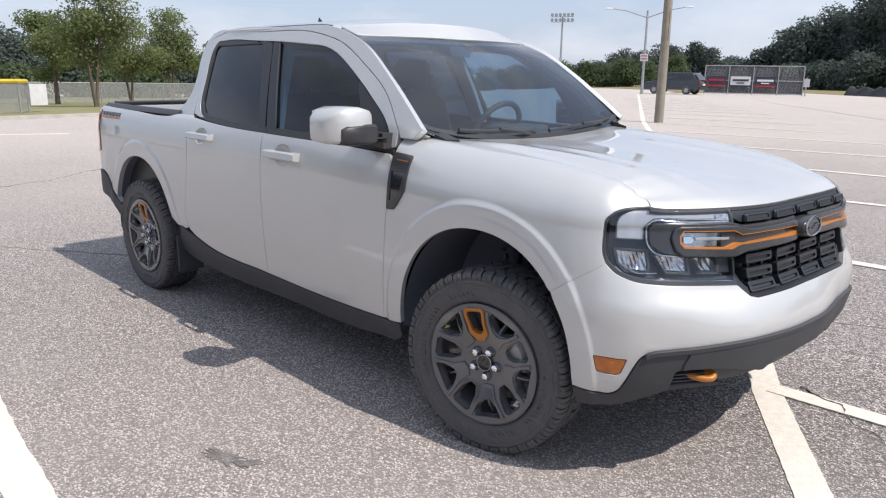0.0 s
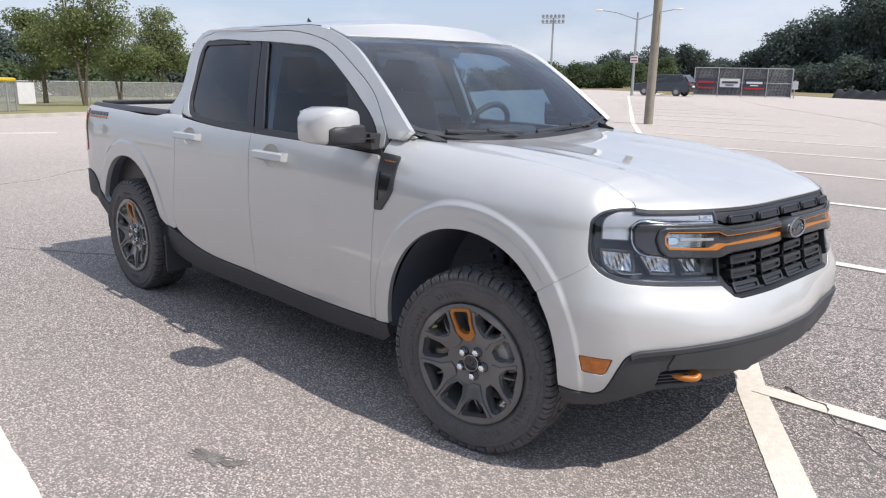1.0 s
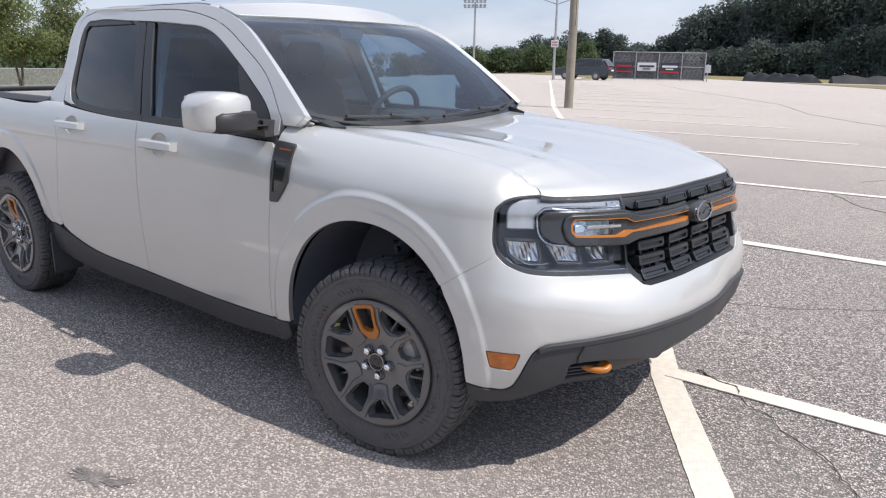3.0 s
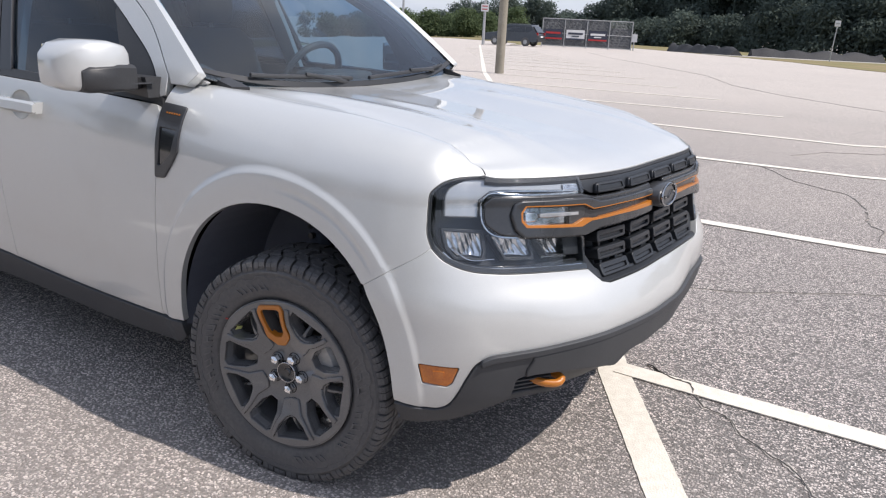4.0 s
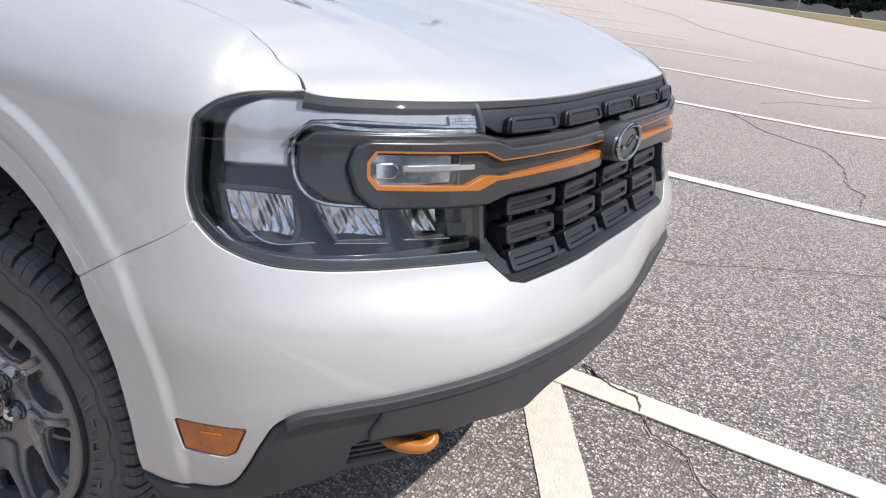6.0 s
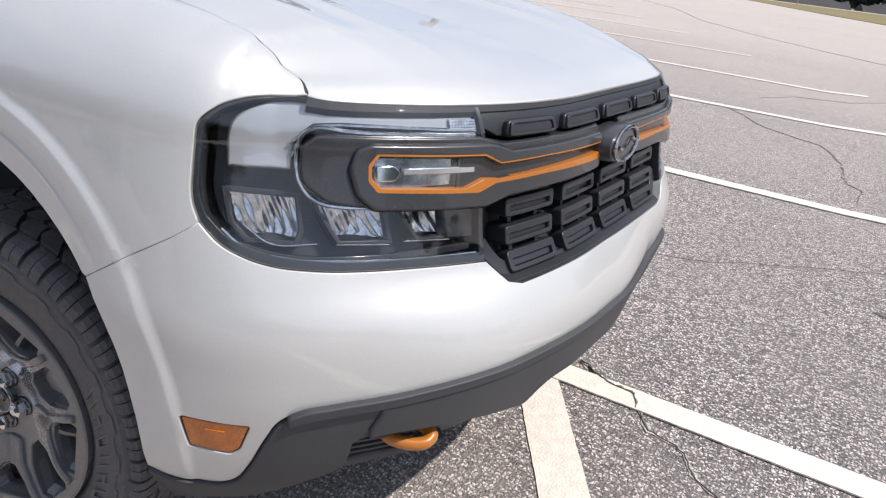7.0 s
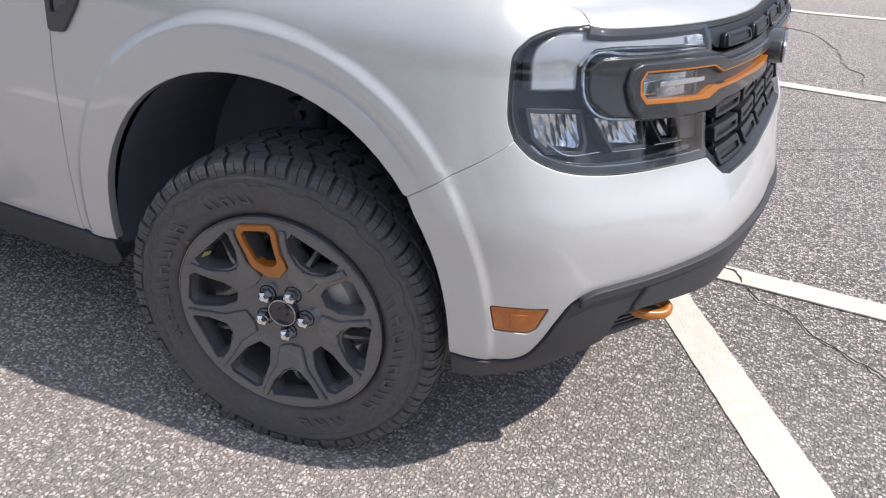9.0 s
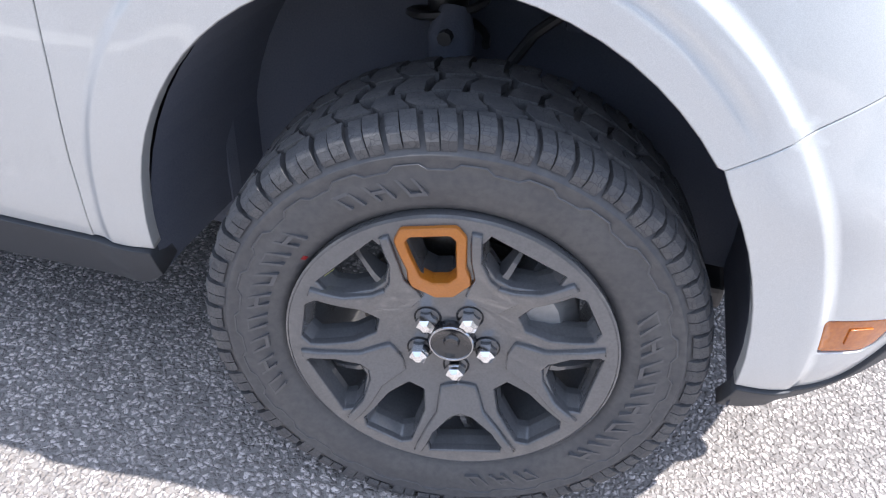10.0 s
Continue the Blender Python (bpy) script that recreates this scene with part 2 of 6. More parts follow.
# ---- making meshes ----
def make(name, data, mat, parent=None, label=""):
    """Links vertices, faces and vertex normals as one mesh object."""
    V, F, N = data
    me = bpy.data.meshes.new(name)
    me.from_pydata([tuple(map(float, v)) for v in V], [], F)
    me.materials.append(mat)
    me.update()
    me.polygons.foreach_set("use_smooth", [True] * len(me.polygons))
    if N is not None:
        me.normals_split_custom_set_from_vertices([tuple(map(float, n)) for n in N])
    ob = new(name, me)
    if parent:
        ob.parent = above(parent)
    return tagged(ob, label) if label else ob


def above(parent):
    """The parent itself, or the part over it where it is a sub-part already."""
    return parent.parent if parent.parent and parent.parent.parent else parent


def part(name, bm, mat, parent=None, label="", smooth_faces=False, loc=None):
    """Links a bmesh as one mesh object under a thing or a part."""
    bmesh.ops.recalc_face_normals(bm, faces=bm.faces)
    me = bpy.data.meshes.new(name)
    bm.to_mesh(me)
    bm.free()
    me.materials.append(mat)
    if smooth_faces:
        me.polygons.foreach_set("use_smooth", [True] * len(me.polygons))
        me.set_sharp_from_angle(angle=radians(38))
    ob = new(name, me)
    if parent:
        ob.parent = above(parent)
    if loc:
        ob.location = loc
    return tagged(ob, label) if label else ob


def thing(name, label, category, at=(0, 0, 0), group="", kind=""):
    ob = new(name)
    ob.empty_display_size = .2
    ob.matrix_basis = at if isinstance(at, Matrix) else Matrix.Translation(at)
    return tagged(ob, label, category, group, kind)


def flip(data):
    """The same on the other side of the truck."""
    V, F, N = data
    return [np.array(v) * (1, -1, 1) for v in V], [f[::-1] for f in F], None if N is None else [np.array(n) * (1, -1, 1) for n in N]


def dense(loop, step):
    out = []
    for a, b in zip(loop, loop[1:] + loop[:1]):
        k = max(1, math.ceil(math.dist(a, b) / step))
        out += [(a[0] + (b[0] - a[0]) * i / k, a[1] + (b[1] - a[1]) * i / k) for i in range(k) if math.dist(a, b) > 1e-5]
    return out


def signed(loop):
    return sum(a[0] * b[1] - b[0] * a[1] for a, b in zip(loop, loop[1:] + loop[:1]))


def curve(points, k=6):
    """A smooth open line through points in the plane."""
    ts = [0.0]
    for a, b in zip(points, points[1:]):
        ts.append(ts[-1] + math.dist(a, b))
    f = spline(ts, points)
    return [tuple(f(ts[i] + (ts[i + 1] - ts[i]) * j / k)) for i in range(len(points) - 1) for j in range(k)] + [tuple(points[-1])]


def rounded(points, r, k=4):
    """A closed outline with its corners rounded."""
    out = []
    for i, p in enumerate(points):
        a, b = Vector(points[i - 1]) - Vector(p), Vector(points[(i + 1) % len(points)]) - Vector(p)
        q = min(r, a.length * .45, b.length * .45)
        s, e, p = Vector(p) + a.normalized() * q, Vector(p) + b.normalized() * q, Vector(p)
        for j in range(k + 1):
            t = j / k
            out.append(tuple(s * (1 - t) ** 2 + p * 2 * t * (1 - t) + e * t * t))
    return out


def box_loop(x0, y0, x1, y1, r=.004, k=2):
    return rounded([(x0, y0), (x1, y0), (x1, y1), (x0, y1)], r, k)


def patch(fn, loops, step=.03, thick=.012, gap=.0035, edge=.0025, flipped=False, guides=()):
    """A shell over the region inside loops[0] and outside the others, on the surface fn, with rolled edges."""
    loops = [dense(l, step) for l in loops]
    loops = [l if (signed(l) > 0) == (i == 0) else l[::-1] for i, l in enumerate(loops)]
    pts = [p for l in loops for p in l]
    edges, at = [], 0
    for l in loops:
        edges += [(at + i, at + (i + 1) % len(l)) for i in range(len(l))]
        at += len(l)
    rim = np.array(pts)
    seg_a = rim[[e[0] for e in edges]]
    seg_b = rim[[e[1] for e in edges]]

    def inside(p):
        y = (seg_a[:, 1] > p[1]) != (seg_b[:, 1] > p[1])
        with np.errstate(divide="ignore", invalid="ignore"):
            x = seg_a[:, 0] + (p[1] - seg_a[:, 1]) / (seg_b[:, 1] - seg_a[:, 1]) * (seg_b[:, 0] - seg_a[:, 0])
        return np.count_nonzero(y & (p[0] < x)) % 2 == 1
    lo, hi = rim.min(0), rim.max(0)
    for p in guides:
        if np.hypot(*(rim - p).T).min() > step * .6 and inside(p):
            pts.append(tuple(p))
    held = np.array(pts)
    row = 0
    y = lo[1] + step * .5
    while y < hi[1]:
        x = lo[0] + step * (.25 + .5 * (row % 2))
        while x < hi[0]:
            p = np.array((x, y))
            if np.hypot(*(held - p).T).min() > step * .55 and inside(p):
                pts.append((x, y))
            x += step
        y += step * .87
        row += 1
    vs, _, fs, kept, *_ = delaunay_2d_cdt([Vector(p) for p in pts], edges, [], 0, 1e-7)
    at_of = {j: i for i, many in enumerate(kept) for j in many}
    fs = [tuple(f) for f in fs if inside(np.mean([vs[i] for i in f], axis=0))]
    h = .0015
    P, N = [], []
    for u, v in vs:
        p = np.array(fn(u, v))
        du = np.array(fn(u + h, v)) - np.array(fn(u - h, v))
        dv = np.array(fn(u, v + h)) - np.array(fn(u, v - h))
        n = np.cross(du, dv) * (-1 if flipped else 1)
        P.append(p)
        N.append(n / (np.linalg.norm(n) + 1e-12))
    sgn = -1 if flipped else 1
    fs = [f if signed([tuple(vs[i]) for i in f]) * sgn > 0 else f[::-1] for f in fs]
    V, NN, at = list(P), list(N), 0
    for l in loops:
        ids = [at_of[at + i] for i in range(len(l))]
        at += len(l)
        ids = [i for k, i in enumerate(ids) if i != ids[k - 1]]
        m = len(ids)
        ring1, ring2, moves = [], [], []
        for i in range(m):
            a, b, c = P[ids[i - 1]], P[ids[i]], P[ids[(i + 1) % m]]
            e = (b - a) / (np.linalg.norm(b - a) + 1e-9) + (c - b) / (np.linalg.norm(c - b) + 1e-9)
            t = np.cross(e, N[ids[i]]) * sgn
            moves.append(t / (np.linalg.norm(t) + 1e-9))
        for k, t in zip(ids, moves):
            V[k] = P[k] - t * gap
            ring1.append(len(V))
            V.append(P[k] - t * (gap - edge) - N[k] * edge)
            NN.append(t)
        for k, t in zip(ids, moves):
            ring2.append(len(V))
            V.append(P[k] - t * (gap - edge) - N[k] * (edge + thick))
            NN.append(t)
        for i in range(m):
            j = (i + 1) % m
            quads = [(ids[j], ids[i], ring1[i], ring1[j]), (ring1[j], ring1[i], ring2[i], ring2[j])]
            fs += quads if sgn > 0 else [q[::-1] for q in quads]
    return V, fs, NN


def lathe(profile, seg=64, axis="y", closed=False):
    """A bmesh turned about an axis from (radius, place along the axis)."""
    bm = bmesh.new()
    rings = []
    for r, h in profile:
        ring = []
        for i in range(seg):
            a = 2 * math.pi * i / seg
            c, s = r * math.cos(a), r * math.sin(a)
            ring.append(bm.verts.new({"y": (c, h, s), "z": (c, s, h), "x": (h, c, s)}[axis]))
        rings.append(ring)
    pairs = list(zip(rings, rings[1:])) + ([(rings[-1], rings[0])] if closed else [])
    for a, b in pairs:
        for i in range(seg):
            bm.faces.new((a[i], a[(i + 1) % seg], b[(i + 1) % seg], b[i]))
    if not closed:
        for ring in (rings[0], rings[-1]):
            if (ring[0].co - ring[seg // 2].co).length > 1e-6:
                bm.faces.new(ring)
    return bm


def block(x0, x1, y0, y1, z0, z1, bevel=.0, bm=None, seg=2):
    own = bm is None
    bm = bmesh.new() if own else bm
    m = Matrix.LocRotScale(((x0 + x1) / 2, (y0 + y1) / 2, (z0 + z1) / 2), None, (x1 - x0, y1 - y0, z1 - z0))
    made = bmesh.ops.create_cube(bm, size=1, matrix=m)
    if bevel:
        bmesh.ops.bevel(bm, geom=list({e for v in made["verts"] for e in v.link_edges}), offset=bevel, segments=seg, affect="EDGES", profile=.6)
    return bm


def tube(points, radii, seg=10, bm=None):
    """A round bar along points; radii: one, or one for each point."""
    bm = bm or bmesh.new()
    points = [Vector(p) for p in points]
    radii = [radii] * len(points) if isinstance(radii, (int, float)) else radii
    rings, side = [], None
    for i, p in enumerate(points):
        d = (points[min(i + 1, len(points) - 1)] - points[max(i - 1, 0)]).normalized()
        side = (d.orthogonal() if side is None else side - d * side.dot(d)).normalized()
        up = d.cross(side)
        rings.append([bm.verts.new(p + (side * math.cos(a) + up * math.sin(a)) * radii[i]) for a in (2 * math.pi * j / seg for j in range(seg))])
    for a, b in zip(rings, rings[1:]):
        for i in range(seg):
            bm.faces.new((a[i], a[(i + 1) % seg], b[(i + 1) % seg], b[i]))
    bm.faces.new(rings[0][::-1])
    bm.faces.new(rings[-1])
    return bm


def hull_shape(sections, bm=None):
    """A closed solid through loops of points that have the same number each."""
    bm = bm or bmesh.new()
    rings = [[bm.verts.new(p) for p in s] for s in sections]
    n = len(rings[0])
    for a, b in zip(rings, rings[1:]):
        for i in range(n):
            bm.faces.new((a[i], a[(i + 1) % n], b[(i + 1) % n], b[i]))
    bm.faces.new(rings[0][::-1])
    bm.faces.new(rings[-1])
    return bm

# ---- body surface ----
def spline(ts, ps):
    """A smooth curve through ps at ts (cubic Hermite, limited slopes), for scalars or points."""
    ts, ps = np.array(ts, float), np.array(ps, float)
    h = np.diff(ts)
    sh = (-1,) + (1,) * (ps.ndim - 1)
    dl = np.diff(ps, axis=0) / h.reshape(sh)
    m = np.concatenate([dl[:1], (dl[:-1] * h[1:].reshape(sh) + dl[1:] * h[:-1].reshape(sh)) / (h[:-1] + h[1:]).reshape(sh), dl[-1:]])

    def f(t):
        i = min(max(int(np.searchsorted(ts, t) - 1), 0), len(h) - 1)
        u = (t - ts[i]) / h[i]
        if u < 0:
            return ps[0] + m[0] * (t - ts[0])
        if u > 1:
            return ps[-1] + m[-1] * (t - ts[-1])
        return (ps[i] * (1 + 2 * u) * (1 - u) ** 2 + m[i] * h[i] * u * (1 - u) ** 2
                + ps[i + 1] * u * u * (3 - 2 * u) + m[i + 1] * h[i] * u * u * (u - 1))
    return f


def smooth(a, b, x):
    u = min(max((x - a) / (b - a), 0.0), 1.0)
    return u * u * (3 - 2 * u)


PLAN = [(-4.07, -.70), (-4.03, -.785), (-3.87, -.842), (-3.5, -.866), (-3.0, -.875), (-2.4, -.880), (-1.4, -.886), (-.5, -.889), (0, -.886), (.25, -.880), (.4, -.870),
        (.5, -.850), (.585, -.812), (.655, -.752), (.71, -.672), (.757, -.565), (.792, -.45), (.828, -.3), (.852, -.15), (.862, 0)]
# the nose stands a little askew on the flanks: the far half reaches further forward
ASKEW = [0] * 9 + [.01, .03, .05, .075, .095, .11, .115, .10, .056, .02]
_s = [0.0]
for _a, _b in zip(PLAN, PLAN[1:]):
    _s.append(_s[-1] + math.dist(_a, _b))
PLAN_S = [v - _s[8] for v in _s]
S_END = PLAN_S[-1]
plan = spline(PLAN_S + [2 * S_END - v for v in PLAN_S[-2::-1]], PLAN + [(x + k, -y) for (x, y), k in zip(PLAN[-2::-1], ASKEW[::-1])])
# inset of the section against the widest outline, by height, at stations along the outline
HEIGHTS = [.2, .3, .4, .5, .6, .7, .76, .85, .95, 1.03, 1.1]
STATIONS = [(-3.9, [.10, .06, .03, .01, 0, 0, 0, 0, .005, .01, .015]), (-.6, [.10, .06, .03, .018, .008, .002, 0, .0, .006, .014, .02]),
            (.15, [.10, .05, .022, .008, .0, 0, 0, .006, .018, .03, .04]), (.42, [.10, .06, .01, .0, 0, .0, .012, .03, .055, .075, .09]),
            (.62, [.14, .09, .035, .01, 0, .008, .034, .078, .115, .13, .15]), (.80, [.15, .10, .045, .015, 0, .008, .036, .072, .10, .115, .13]),
            (1.07, [.15, .10, .05, .02, 0, .0, .022, .042, .055, .068, .09]), (1.6, [.15, .10, .05, .02, 0, .0, .015, .03, .04, .05, .07])]
_sec = spline(HEIGHTS, np.array([v for _, v in STATIONS]).T)
_st = [s for s, _ in STATIONS]
ROLL = spline([-4.1, -2.5, -1.0, -.6, -.2, .2, .45, .62, .70, .85, 1.05, 1.6], [(.05, .24), (.07, .24), (.085, .25), (.13, .245), (.19, .215), (.18, .185), (.13, .145), (.064, .096), (.053, .085), (.05, .081), (.05, .080), (.05, .081)])
WELL = 0.40


ARCH_X, ARCH_REAR, ARCH_FRONT, ARCH_H, ARCH_E = -.05, .455, .46, .52, 2.1


def arch(x, v):
    """1 on the lip of a wheel arch, more outside it."""
    x, z = x - ARCH_X, (v - .372) * (1.0 if v > .372 else .3)
    return (abs(x / (ARCH_FRONT if x > 0 else ARCH_REAR)) ** ARCH_E + abs(z / ARCH_H) ** ARCH_E) ** (1 / ARCH_E)


def body(s, v, lift=0.0):
    """A point of the right side and front: s runs along the outline (it is x on the flanks), v is the height up to the shoulder and then rolls over it."""
    c = plan(s)
    e = (plan(s + .004) - plan(s - .004)) / .008
    e = e / np.hypot(*e)
    n = np.array([e[1], -e[0]])
    # the bumper swells forward below the grille
    lift += .062 * smooth(.68, 1.08, s) * (1 - smooth(1.5, 1.95, s)) * smooth(.775, .58, v)
    s = min(s, 2 * S_END - s)
    zz = min(v, .96)
    row = _sec(zz)
    d = float(spline(_st, row)(s))
    z = zz
    if v > .96:
        a = (v - .96) / .3 * math.pi / 2
        D, Z = ROLL(s)
        k = float(spline(_st, (_sec(.97) - _sec(.95)) / .02)(s))
        d += D * (1 - math.cos(a)) + k * Z * math.sin(a) * .4
        z += Z * math.sin(a) + .012 * math.exp(-((s - .58) / .13) ** 2) * smooth(1.14, 1.25, v)
    for x0 in (0.0, -3.076):
        r = arch(s - x0, v)
        d -= (.0080 * (1 - smooth(1.165, 1.210, r)) - .004 * (1 - smooth(.98, 1.12, r))) * (1 - smooth(.43, .60, s))
    r = arch(s, v)
    if 1.04 < r < 1.17:
        d += .0032 * math.exp(-((r - 1.105) / .014) ** 2) * smooth(-.10, .08, s) * (1 - smooth(.30, .345, s))
    d -= lift
    return np.array([c[0] - n[0] * d, c[1] - n[1] * d, z])

# ---- the truck ----
truck = thing("pickup_truck", "pearl-white crew-cab pickup truck with black cladding and orange accents", "pickup truck")
AXLE = .363


def lip(x0, a0=-6.0, a1=186.0, n=40, grow=0.0):
    """The lip of a wheel arch, as a squarish arc, from its front foot over the top to its rear foot."""
    out = []
    for i in range(n + 1):
        a = radians(a0 + (a1 - a0) * i / n)
        c, s = math.cos(a), math.sin(a)
        e = 2 / ARCH_E
        x = math.copysign(abs(c) ** e, c) * ((ARCH_FRONT if c > 0 else ARCH_REAR) + grow)
        z = math.copysign(abs(s) ** e, s) * (ARCH_H + grow)
        out.append((x0 + x + ARCH_X, .372 + z))
    return out


def shell(loops, lift=0.0, **k):
    return patch(lambda s, v: body(s, v, lift), loops, **k)


def both(name, data, mat, parents, label=""):
    """The same panel on both flanks."""
    return make(name, data, mat, parents[0], label), make(name, flip(data), mat, parents[1], label)


def sl(loop, far):
    return [(2 * S_END - s, v) for s, v in loop] if far else loop


def ring_at(x0, r, a):
    c, s = math.cos(a), math.sin(a)
    e = 2 / ARCH_E
    return (x0 + ARCH_X + math.copysign(abs(c) ** e, c) * (ARCH_FRONT if c > 0 else ARCH_REAR) * r, .372 + abs(s) ** e * ARCH_H * r)


def flare(x0, a0=0, a1=180):
    """Points along the crease of a wheel arch's flare."""
    return [ring_at(x0, r, radians(a)) for r in (1.075, 1.09, 1.105, 1.12, 1.145, 1.165, 1.178, 1.190, 1.203, 1.218, 1.24) for a in np.arange(a0, a1, 1.6)]


def flanks(name, loops, mat, label="", crease=None, **k):
    """A body panel on both flanks."""
    g = flare(crease) if crease is not None else ()
    return tuple(make(name, shell([sl(l, far) for l in loops], guides=sl(g, far), **k), mat, truck, label) for far in (0, 1))


TT = (truck, truck)
front_lip = lip(0.0)
seam_at = min(range(len(front_lip)), key=lambda i: math.dist(front_lip[i], (.298, .738)))
belt = curve([(-.575, 1.105), (-.92, 1.116), (-1.36, 1.124), (-1.59, 1.13), (-1.9, 1.142), (-2.24, 1.175), (-2.40, 1.21)])
belt_at = spline([-2.45, -2.24, -1.9, -1.59, -1.36, -.92, -.57], [1.215, 1.175, 1.142, 1.13, 1.124, 1.116, 1.105])
sill = spline([-2.6, -2.457, -2.235, -1.64, -.965, -.584, -.48], [.51, .48, .425, .392, .375, .385, .392])

# lamp outline on the front corner, from its outer lower corner round to the inner end
lamp_low = curve([(.493, .848), (.528, .820), (.573, .802), (.625, .791), (.70, .784), (.82, .776), (.92, .769), (1.050, .758)])
lamp_out = curve([(.493, .848), (.477, .876), (.468, .93), (.466, .97), (.468, 1.005), (.489, 1.036), (.53, 1.074), (.59, 1.112), (.66, 1.147)])
lamp_top = curve([(.66, 1.147), (.70, 1.155), (.80, 1.155), (.95, 1.150), (1.045, 1.146)])

# front wing
SHUT = [(-.574, 1.08), (-.573, .89), (-.592, .69), (-.612, .54), (-.625, .386)]
HOOD_S = .690
hood_edge = spline([0, .25, .5, .68, .82, .92, 1], [(-.50, 1.258), (-.12, 1.268), (.22, 1.280), (.44, 1.286), (.595, 1.284), (.668, 1.262), (HOOD_S, 1.166)])
wing = curve([(-.625, .388), (-.56, .386), (-.505, .392)], 3)
wing += [p for p in front_lip[::-1] if p[1] > .40 and p[0] < .297]
wing += [(.305, .724), (.392, .783), (.455, .822)] + lamp_out + [tuple(hood_edge(t)) for t in np.linspace(1, 0, 40)] + [(-.575, 1.26)] + SHUT[:-1]
flanks("front_wing", [wing], PAINT, step=.016, thick=.02, gap=.0022, crease=0.0)

# bumper cover, one piece across the front
black_edge = curve([(S_END, .577), (1.3, .578), (1.15, .582), (1.04, .584), (.93, .580), (.83, .572), (.735, .565), (.682, .558), (.648, .538), (.624, .495), (.598, .437), (.572, .399), (.545, .385), (.50, .385), (.455, .390), (.410, .394)])
half = [(S_END, .712), (1.125, .711), (1.09, .720), (1.05, .758)] + lamp_low[::-1] + [(.455, .822), (.392, .783), (.305, .724)]
half += [p for p in front_lip[::-1] if p[1] > .415 and p[0] > .313]
half += black_edge[::-1]


def whole(loop):
    """A half outline that ends on the centre line, carried on over the other half."""
    rest = [(2 * S_END - s, v) for s, v in loop[::-1]]
    return loop + rest[1:-1]


marker = rounded([(.484, .528), (.602, .526), (.584, .474), (.568, .461), (.497, .468)], .006)
marker_far = [(2 * S_END - s, v) for s, v in marker]
bumper_cover = make("bumper_cover", shell([whole(half), marker, marker_far], step=.018, thick=.02, gap=.0022, guides=flare(0.0, 0, 60) + sl(flare(0.0, 0, 60), 1)), PAINT, truck)
for k, side in enumerate((marker, marker_far)):
    m = make("side_marker", shell([side], lift=-.002, step=.012, thick=.01, gap=.004), AMBER, truck, "amber side marker lamp")
    inner = [((s - side[0][0]) * .3 + side[0][0] + (.04 if not k else -.04), (v - .496) * .5 + .496) for s, v in side]
    make("reflector", shell([inner], lift=.0005, step=.012, thick=.002, gap=.001, edge=.001), AMBER, m)

# black lower bumper with its underside, slats and slot
low_edge = curve([(.410, .316), (.50, .321), (.58, .333), (.64, .352), (.70, .374), (.745, .390), (.768, .404), (.776, .44), (.780, .474), (.81, .484), (.87, .485), (.95, .479), (1.05, .462), (1.12, .444), (1.172, .432), (1.20, .450), (1.228, .462), (1.32, .463), (S_END, .466)])
skirt = [(S_END, .573)] + [(s, v - .004) for s, v in black_edge[1:-1]] + [(.412, .388)] + low_edge
make("bumper_skirt", shell([whole(skirt)], lift=.006, step=.03, thick=.022), BLACK, truck, "black textured plastic bumper skirt")
# a ledge along the top of the skirt, and the band below it
ledge_top = [(s, v - .003) for s, v in black_edge if s > .66]
ledge_low = [(s, v - .017) for s, v in black_edge if s > .66]
make("skirt_ledge", shell([whole(ledge_top + ledge_low[::-1])], lift=.014, step=.02, thick=.008, gap=.0005, edge=.005), BLACK, truck)
band = [(s, v - .022) for s, v in black_edge if s > .80] + [(.815, .54), (.802, .505)] + [(s, v + .004) for s, v in low_edge if s > .80]
make("skirt_band", shell([whole(band)], lift=.013, step=.02, thick=.007, gap=.0005, edge=.006), BLACK, truck)
valance = [(S_END, .48)] + [(s, v + .012) for s, v in low_edge[::-1] if s > .775] + [(.765, .40)] + curve([(.76, .392), (.82, .398), (.95, .404), (1.1, .402), (1.3, .396), (S_END, .394)])
make("valance", shell([whole(valance)], lift=-.034, step=.03, thick=.05), TRIM, truck)
lower_lip = curve([(.772, .408), (.81, .414), (.88, .415), (.98, .408)]) + curve([(.98, .400), (.88, .399), (.81, .396), (.772, .392)])
for far in (0, 1):
    make("intake_lip", shell([sl(lower_lip, far)], lift=-.008, step=.03, thick=.05, gap=.0005, edge=.006), BLACK, truck)
for k in range(3):
    z = .426 + k * .0145
    for far in (0, 1):
        slat = [(.776 + k * .006, z), (.905, z + .003), (.905, z + .009), (.776 + k * .006, z + .006)]
        slat = [(2 * S_END - s, v) for s, v in slat] if far else slat
        make("intake_slat", shell([slat], lift=-.012, step=.03, thick=.020, gap=.0008, edge=.0012), BLACK, truck)

# tow hooks: a flat bent loop of bar
for y in (-.57, .57):
    bm = bmesh.new()
    sy = 1 if y < 0 else -1
    path = [(.60, y - .026 * sy, .462), (.69, y - .030 * sy, .458), (.735, y - .026 * sy, .450), (.768, y - .006 * sy, .446), (.782, y + .014 * sy, .449), (.766, y + .030 * sy, .458), (.64, y + .032 * sy, .470)]
    ts = list(range(7))
    f = spline(ts, path)
    tube([f(i * .2) for i in range(31)], .0120, 12, bm)
    part("tow_hook", bm, ORANGE, truck, "orange tow hook", True)

